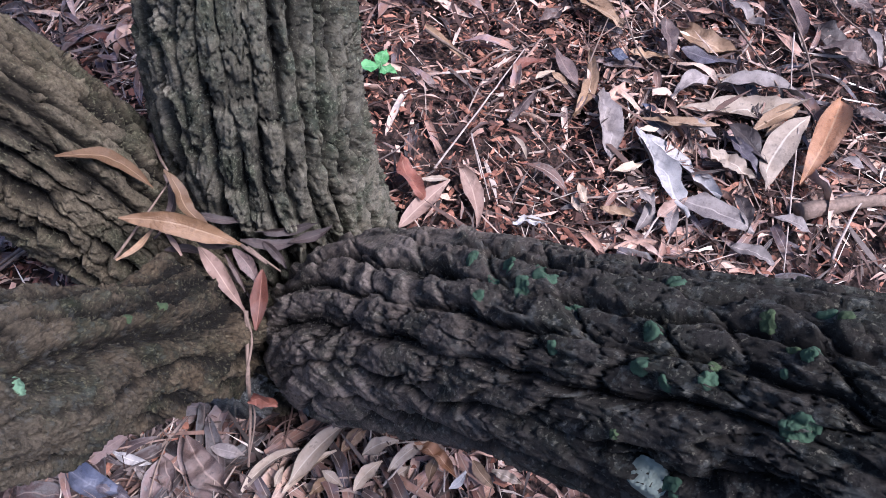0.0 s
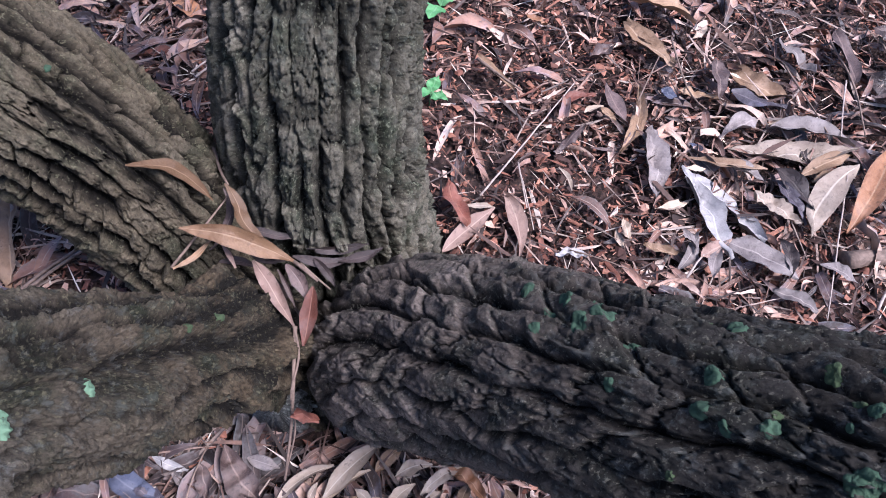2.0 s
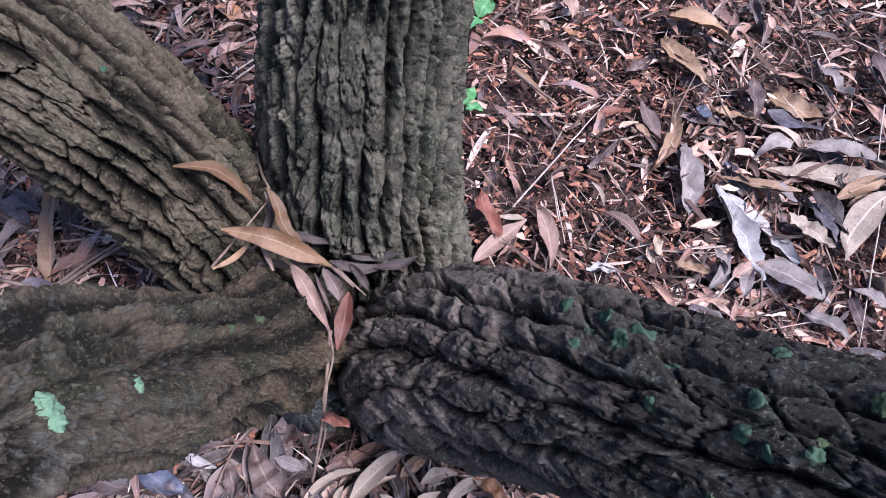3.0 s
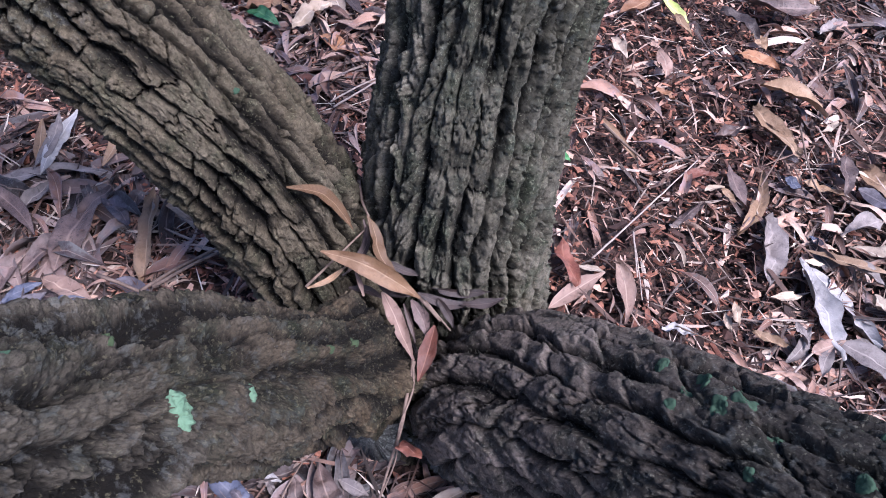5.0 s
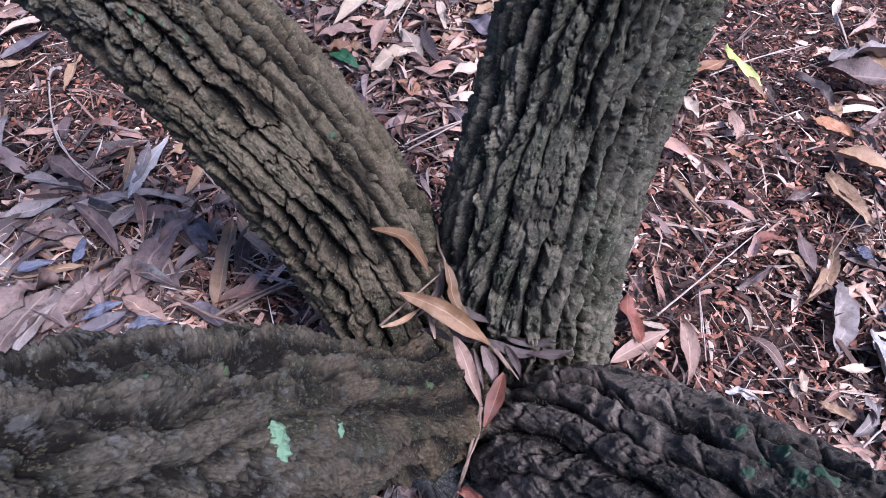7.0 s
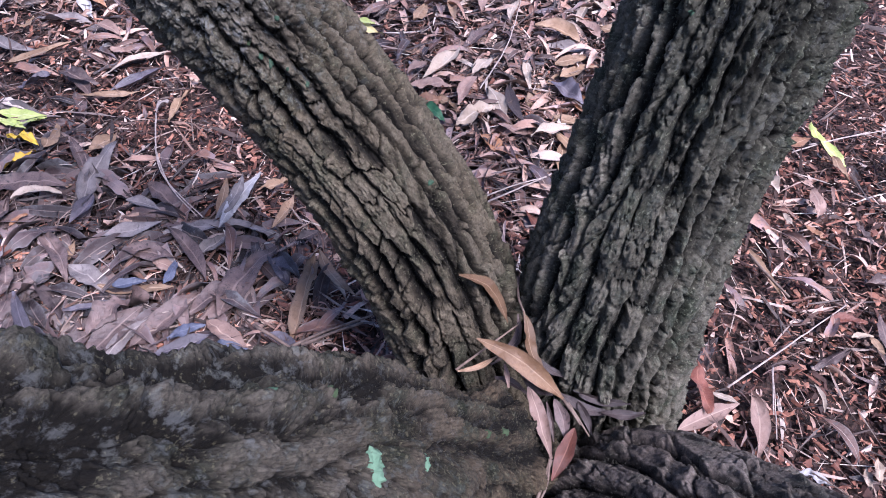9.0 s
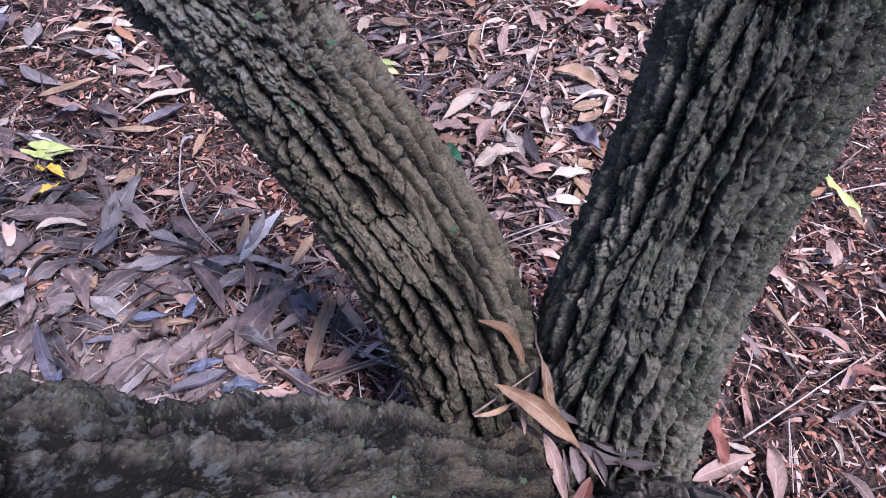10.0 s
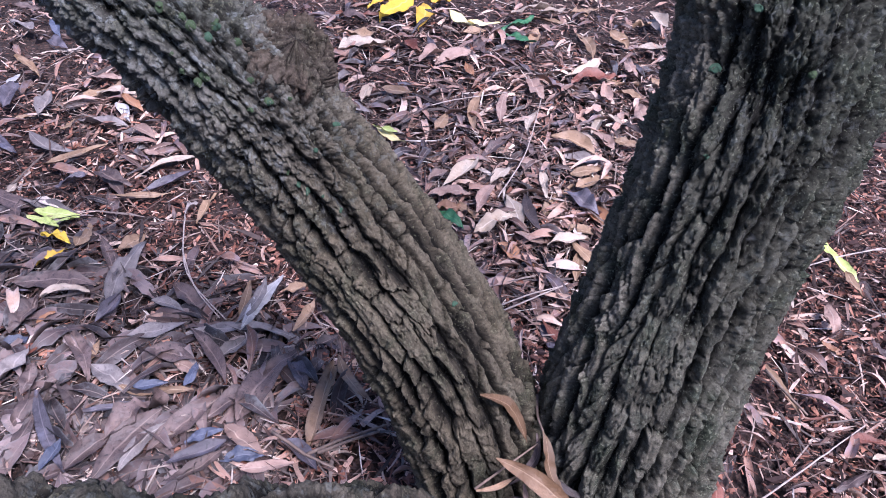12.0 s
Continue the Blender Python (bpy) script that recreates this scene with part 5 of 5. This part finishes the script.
# ---- twigs and straws ----
def twig(points, r, material, label):
    p = []
    n = len(points)
    for i, (x, y, z) in enumerate(points):
        p.append((x, y, z, r * (1.0 - 0.4 * i / max(1, n - 1)) * (0.72 if r < 0.005 else 1.0)))
    dense = spline(p, 0.012, -9, 9)
    rng = np.random.default_rng(int(abs(p[0][0]) * 9000 + abs(p[0][1]) * 700))
    dense[:, :3] += rng.normal(0, min(r * 0.10, 0.0005), (len(dense), 3))
    sides = 18 if r > 0.006 else 7
    v, f = tube(dense, sides)
    if sides > 7:
        ring = v[:-2].reshape(-1, sides, 3)
        ring += (ring - dense[:, None, :3]) * (rng.normal(0, 0.10, sides)[None, :, None] + rng.normal(0, 0.025, (len(dense), sides, 1)))
    ob = new("twig", mesh_mixed("twig", v, f))
    ob.data.materials.append(material)
    return tagged(ob, label, "twig", "twigs on the ground")


twig([(0.134, 0.636, 0.016), (0.177, 0.713, 0.016), (0.235, 0.820, 0.016)], 0.0017, PALE_TWIG, "thin bleached bare twig lying on the mulch")
twig([(0.172, 0.681, 0.016), (0.180, 0.651, 0.016), (0.193, 0.594, 0.016)], 0.0012, PALE_TWIG, "thin bleached bare twig lying on the mulch")
twig([(0.510, 0.605, 0.012), (0.552, 0.615, 0.012), (0.614, 0.626, 0.012)], 0.0095, TWIG, "short weathered piece of broken branch")
twig([(0.531, 0.714, 0.016), (0.497, 0.600, 0.016), (0.474, 0.523, 0.016)], 0.0014, PALE_TWIG, "thin bleached bare twig lying on the mulch")
twig([(0.116, 0.840, 0.016), (0.144, 0.815, 0.016), (0.175, 0.791, 0.016)], 0.003, TWIG, "brown twig lying on the litter")
twig([(-0.286, 0.467, 0.016), (-0.264, 0.497, 0.016), (-0.238, 0.531, 0.016)], 0.003, TWIG, "brown twig lying on the litter")
twig([(-0.644, 0.640, 0.016), (-0.576, 0.592, 0.016), (-0.500, 0.562, 0.016)], 0.0017, PALE_TWIG, "thin bleached bare twig lying on the mulch")
twig([(0.129, 1.070, 0.016), (0.189, 1.141, 0.016), (0.265, 1.211, 0.016)], 0.0017, PALE_TWIG, "thin bleached bare twig lying on the mulch")
twig([(-0.694, 0.698, 0.016), (-0.605, 0.608, 0.016), (-0.494, 0.565, 0.016)], 0.0017, PALE_TWIG, "thin bleached bare twig lying on the mulch")
twig([(-0.205, 0.764, 0.016), (-0.177, 0.813, 0.016), (-0.146, 0.867, 0.016)], 0.0019, PALE_TWIG, "thin bleached bare twig lying on the mulch")
twig([(-0.212, 0.772, 0.016), (-0.185, 0.814, 0.016), (-0.149, 0.856, 0.016)], 0.0018, PALE_TWIG, "thin bleached bare twig lying on the mulch")
twig([(-0.548, 1.175, 0.016), (-0.516, 1.223, 0.016), (-0.444, 1.304, 0.016)], 0.0018, PALE_TWIG, "thin bleached bare twig lying on the mulch")
twig([(-0.293, 0.459, 0.016), (-0.273, 0.493, 0.016), (-0.237, 0.540, 0.016)], 0.003, TWIG, "brown twig lying on the litter")
twig([(-0.319, 0.985, 0.016), (-0.334, 1.126, 0.016), (-0.387, 1.321, 0.016)], 0.0018, PALE_TWIG, "thin bleached bare twig lying on the mulch")
twig([(0.148, 1.099, 0.016), (0.186, 1.137, 0.016), (0.227, 1.181, 0.016)], 0.0018, PALE_TWIG, "thin bleached bare twig lying on the mulch")
twig([(0.172, 0.685, 0.016), (0.180, 0.644, 0.016), (0.185, 0.618, 0.016)], 0.0014, PALE_TWIG, "thin bleached bare twig lying on the mulch")
twig([(-0.343, 0.464, 0.016), (-0.293, 0.459, 0.016), (-0.252, 0.463, 0.016)], 0.003, TWIG, "brown twig lying on the litter")
twig([(0.553, 0.931, 0.016), (0.567, 0.855, 0.016), (0.563, 0.769, 0.016)], 0.0022, TWIG, "brown twig lying on the litter")
twig([(0.488, 0.878, 0.016), (0.507, 0.822, 0.016), (0.524, 0.766, 0.016)], 0.0018, TWIG, "brown twig lying on the litter")
twig([(0.353, 0.906, 0.016), (0.367, 0.820, 0.016), (0.393, 0.785, 0.016)], 0.0018, TWIG, "brown twig lying on the litter")
twig([(0.617, 0.951, 0.016), (0.626, 0.900, 0.016), (0.655, 0.858, 0.016)], 0.002, TWIG, "brown twig lying on the litter")
twig([(0.528, 0.547, 0.016), (0.564, 0.603, 0.016), (0.597, 0.641, 0.016)], 0.0022, PALE_TWIG, "thin bleached bare twig lying on the mulch")
twig([(0.559, 0.864, 0.016), (0.546, 0.816, 0.016), (0.533, 0.762, 0.016)], 0.0015, PALE_TWIG, "thin bleached bare twig lying on the mulch")
twig([(0.306, 0.796, 0.016), (0.322, 0.839, 0.016), (0.339, 0.884, 0.016)], 0.0015, TWIG, "brown twig lying on the litter")
twig([(0.229, 0.579, 0.016), (0.258, 0.573, 0.016), (0.291, 0.562, 0.016)], 0.0013, TWIG, "brown twig lying on the litter")
twig([(0.344, 0.561, 0.016), (0.357, 0.582, 0.016), (0.371, 0.600, 0.016)], 0.0018, PALE_TWIG, "thin bleached bare twig lying on the mulch")
twig([(0.154, 0.310, 0.016), (0.154, 0.329, 0.016), (0.154, 0.350, 0.016)], 0.0013, PALE_TWIG, "thin bleached bare twig lying on the mulch")
twig([(0.105, 0.313, 0.016), (0.120, 0.332, 0.016), (0.131, 0.351, 0.016)], 0.0014, PALE_TWIG, "thin bleached bare twig lying on the mulch")
twig([(-0.080, 0.297, 0.016), (-0.079, 0.321, 0.016), (-0.074, 0.347, 0.016)], 0.0013, TWIG, "brown twig lying on the litter")

# ---- loose litter ----
def clear_of_tree(x, y):
    return np.hypot((x - 0.012) / 0.125, (y - 0.50) / 0.135) > 1.0


def scatter(count, seed, spread=1.0):
    """Places on the ground round the tree, thinning out with distance."""
    rng = np.random.default_rng(seed)
    x = rng.uniform(-1.75, 0.95, count * 4)
    y = rng.uniform(0.05, 2.3, count * 4)
    d = np.hypot(x + 0.1, y - 0.55)
    keep = (rng.uniform(0, 1, count * 4) < np.clip(1.3 - 0.85 * d * spread, 0.16, 1.0)) & clear_of_tree(x, y)
    rim = np.hypot((x + 0.4) / 1.35, (y - 1.15) / 1.15) + 0.10 * fbm(x * 3 + 64, y * 3 + 64, 4096, 6, 3)
    keep &= rng.uniform(0, 1, count * 4) < step(1.02, 0.80, rim)
    return x[keep][:count], y[keep][:count], rng


def leafiness(x, y):
    """How much leaf covers the mulch there, 0 to 1: thick to the one side, bare near the foot of the upright stem."""
    west = step(-0.18, -0.36, x) * step(0.72, 0.52, y)
    east = step(0.27, 0.36, x)
    north = 0.8 * step(0.70, 0.85, y) * step(0.12, -0.06, x)
    south = step(0.44, 0.34, y)
    patch = 0.5 + 0.5 * fbm(x * 4 + 64, y * 4, 4096, 9, 3)
    return np.clip(np.maximum.reduce([west, east * 0.5, north, south, 0 * x + 0.07]) * (0.55 + 0.6 * patch), 0, 1)


def turned(local, yaw, pitch, roll):
    """Turns (k, m, 3) local points by three angles each."""
    cy, sy, cp, sp, cr, sr = np.cos(yaw), np.sin(yaw), np.cos(pitch), np.sin(pitch), np.cos(roll), np.sin(roll)
    x, y, z = local[..., 0], local[..., 1], local[..., 2]
    y, z = y * cr[:, None] - z * sr[:, None], y * sr[:, None] + z * cr[:, None]
    x, z = x * cp[:, None] + z * sp[:, None], -x * sp[:, None] + z * cp[:, None]
    x, y = x * cy[:, None] - y * sy[:, None], x * sy[:, None] + y * cy[:, None]
    return np.stack([x, y, z], axis=-1)


def heights(x, y):
    return np.array([ground_height(a, b) for a, b in zip(x, y)])


def wood_chips(count, seed, long, wide, material, name, label, category, up, less_on_leaves=0.0, only_leafy=0.0):
    x, y, rng = scatter(count, seed)
    leafy = leafiness(x, y)
    keep = (rng.uniform(0, 1, len(x)) > less_on_leaves * leafy) & (rng.uniform(0, 1, len(x)) < 1 - only_leafy + only_leafy * leafy)
    bare = np.exp(-(((x - 0.13) / 0.07) ** 2 + ((y - 0.68) / 0.06) ** 2)) + np.exp(-(((x - 0.11) / 0.04) ** 2 + ((y - 0.80) / 0.05) ** 2))
    keep &= rng.uniform(0, 1, len(x)) > 0.75 * np.clip(bare, 0, 1)
    x, y = x[keep], y[keep]
    k = len(x)
    ln = rng.uniform(long[0], long[1], k) * rng.uniform(0.5, 1.0, k)
    wd = rng.uniform(wide[0], wide[1], k)
    th = wd * rng.uniform(0.2, 0.5, k)
    corner = np.array([(-1, -1, -1), (1, -1, -1), (1, 1, -1), (-1, 1, -1), (-1, -1, 1), (1, -1, 1), (1, 1, 1), (-1, 1, 1)], dtype=float)
    local = np.tile(corner, (k, 1, 1)) * np.stack([ln, wd, th], 1)[:, None] / 2
    local *= rng.uniform(0.25, 1.15, (k, 8, 3))
    local[:, :, 0] *= rng.uniform(0.6, 1.2, (k, 8))
    local[:, :, 1] += rng.uniform(-0.3, 0.3, (k, 1)) * (local[:, :, 0] ** 2) / ln[:, None]
    v = turned(local, rng.uniform(0, 6.283, k), rng.normal(0, 0.22, k), rng.normal(0, 0.4, k))
    v += np.stack([x, y, heights(x, y) + rng.uniform(up[0], up[1], k)], 1)[:, None]
    quad = np.array([(4, 5, 6, 7), (0, 1, 5, 4), (2, 3, 7, 6), (1, 2, 6, 5), (3, 0, 4, 7)][: 5 if wide[1] > 0.004 else 3])
    f = (np.arange(k)[:, None, None] * 8 + quad).reshape(-1, 4)
    ob = new(name, mesh_from(name, v.reshape(-1, 3), f, False))
    ob.data.materials.append(material)
    return tagged(ob, label, category, kind="stuff")


wood_chips(36000, 11, (0.006, 0.030), (0.0012, 0.0065), CHIPS, "wood_chips", "shredded red-brown wood chip mulch", "mulch", (0.000, 0.018), 0.75)
wood_chips(46000, 12, (0.004, 0.018), (0.0007, 0.0026), CHIPS, "wood_shreds", "fine shreds of red-brown bark mulch", "mulch", (0.006, 0.018), 0.7)
wood_chips(5200, 15, (0.010, 0.028), (0.005, 0.011), CHIPS, "bark_chips", "flat chips of red-brown bark and wood", "mulch", (0.008, 0.017), 0.9)
wood_chips(9000, 13, (0.025, 0.11), (0.0007, 0.0024), STRAW, "straws", "bleached straws and leaf stalks in the litter", "straw", (0.010, 0.023), 0.0, 0.80)
wood_chips(7000, 14, (0.025, 0.10), (0.0007, 0.0018), DARK_STRAW, "leaf_stalks", "thin dark leaf stalks strewn over mulch", "leaf stalk", (0.012, 0.024), 0.0, 0.35)


def leaf_layer(count, seed, length, up, name, label, least=0.0, crinkle=1.0, material=LITTER, pile=False):
    x, y, rng = scatter(count, seed)
    keep = rng.uniform(0, 1, len(x)) < np.maximum(leafiness(x, y), least)
    # second patch lies under a leaning stem: dark leaves paint the shade there
    dull = np.maximum(step(-0.29, -0.39, x) * step(0.72, 0.56, y), step(0.01, -0.03, x) * step(0.42, 0.38, y))
    keep &= rng.uniform(0, 1, len(x)) < (dull if pile else 1 - 0.85 * dull)
    x, y = x[keep], y[keep]
    z = heights(x, y)
    vs, fs, uvs, at = [], [], [], 0
    for i in range(len(x)):
        ln = rng.uniform(*length)
        v, f, uv = blade(ln, ln * rng.uniform(0.16, 0.28) if pile else ln * rng.uniform(0.08, 0.21), rng.uniform(0.1, 1.5 * crinkle), rng.uniform(-0.22, 0.12), rng.uniform(-1.5, 1.5) * crinkle, rng.uniform(0.0, 0.25), rng, 8, 1, rng.uniform(0.5, 1.0) if rng.uniform() < 0.4 else 1.0)
        v = turned(v[None], *(np.array([a]) for a in (rng.uniform(0, 6.283), rng.normal(0, 0.20 if pile else 0.13), rng.normal(0, 0.60 if pile else 0.40))))[0]
        vs.append(v + np.array((x[i], y[i], z[i] + rng.uniform(*up))))
        fs.append(f + at)
        uvs.append(uv)
        at += len(v)
    ob = new(name, mesh_from(name, np.concatenate(vs), np.concatenate(fs)))
    paint(ob.data, "blade", np.concatenate(uvs))
    ob.data.materials.append(material)
    return tagged(ob, label, "leaf litter", kind="stuff")


leaf_layer(9500, 21, (0.03, 0.085), (0.002, 0.018), "leaf_litter", "layer of overlapping dry narrow leaves")
leaf_layer(10000, 22, (0.012, 0.045), (0.008, 0.020), "leaf_fragments", "broken pieces of dry leaves in mulch", 0.18, 1.5, LITTER_PALE)


leaf_layer(8000, 23, (0.05, 0.09), (0.002, 0.015), "leaf_pile", "thick pile of dull brown and slate leaves, shade painted in", 0.0, 0.6, LITTER_DARK, True)


def loose_leaves(count, seed):
    """Whole leaves that lie on top, one by one."""
    x, y, rng = scatter(count * 14, seed, 0.8)
    w = leafiness(x, y)
    keep = rng.uniform(0, 1, len(x)) < 0.2 + 0.8 * w
    kinds = ["tan", "pale", "grey", "brown", "violet", "orange", "red"]
    pools = {kd: [leaf_mesh(ln, ln * rt, kd, rng) for ln, rt in ((0.075, 0.22), (0.09, 0.24), (0.10, 0.20), (0.06, 0.26), (0.11, 0.21))] for kd in kinds}
    keep &= (y > 1.02) | (x < -0.72) | (y < 0.36) | ((x > -0.3) & (x < 0.05) & (y > 0.75))
    for a, b in list(zip(x[keep], y[keep]))[:count]:
        west = a < -0.12 and b < 0.8
        share = (0.08, 0.0, 0.22, 0.46, 0.22, 0.01, 0.01) if west else (0.30, 0.20, 0.10, 0.22, 0.04, 0.08, 0.06)
        kd = kinds[rng.choice(7, p=share)]
        me = pools[kd][rng.integers(5)]
        z = ground_height(a, b) + rng.uniform(0.016, 0.025)
        leaf_thing(me, kd, Matrix.Translation((a, b, z)) @ pose(0, 0, 0, rng.uniform(-14, 14), rng.uniform(-6, 6), rng.uniform(0, 360)))


loose_leaves(120, 31)


# ---- seedlings ----
def seedling(x, y, size, leaves, label):
    """A small weed: a stalk and a few round soft leaves."""
    root = new("seedling")
    z = ground_height(x, y) + 0.016
    root.location = (x, y, z)
    tagged(root, label, "seedling")
    rng = np.random.default_rng(int(x * 1000) + 77)
    v, f = tube([(0, 0, -0.012, 0.0009), (0.001, 0, 0.004, 0.0008), (0.001, 0.001, 0.014, 0.0006)], 6)
    part("stalk", mesh_mixed("stalk", v, f), LEAF["sprout"], root)
    for i in range(leaves):
        v, f, uv = blade(size, size * 0.72, 0.15, -0.06, 0.2, 0.03, rng)
        v[:, 0] += size * 0.52
        me = mesh_from("leaf", v, f)
        paint(me, "blade", uv)
        ob = part("leaf", me, LEAF["sprout"], root)
        ob.matrix_local = pose(0.001, 0.001, 0.012, 0, -12, 80 + 360 * i / leaves + rng.uniform(-15, 15))


seedling(0.065, 0.774, 0.024, 3, "bright green three-leaved seedling in the mulch")
seedling(0.061, 0.929, 0.036, 2, "light green young seedling beside the stem")
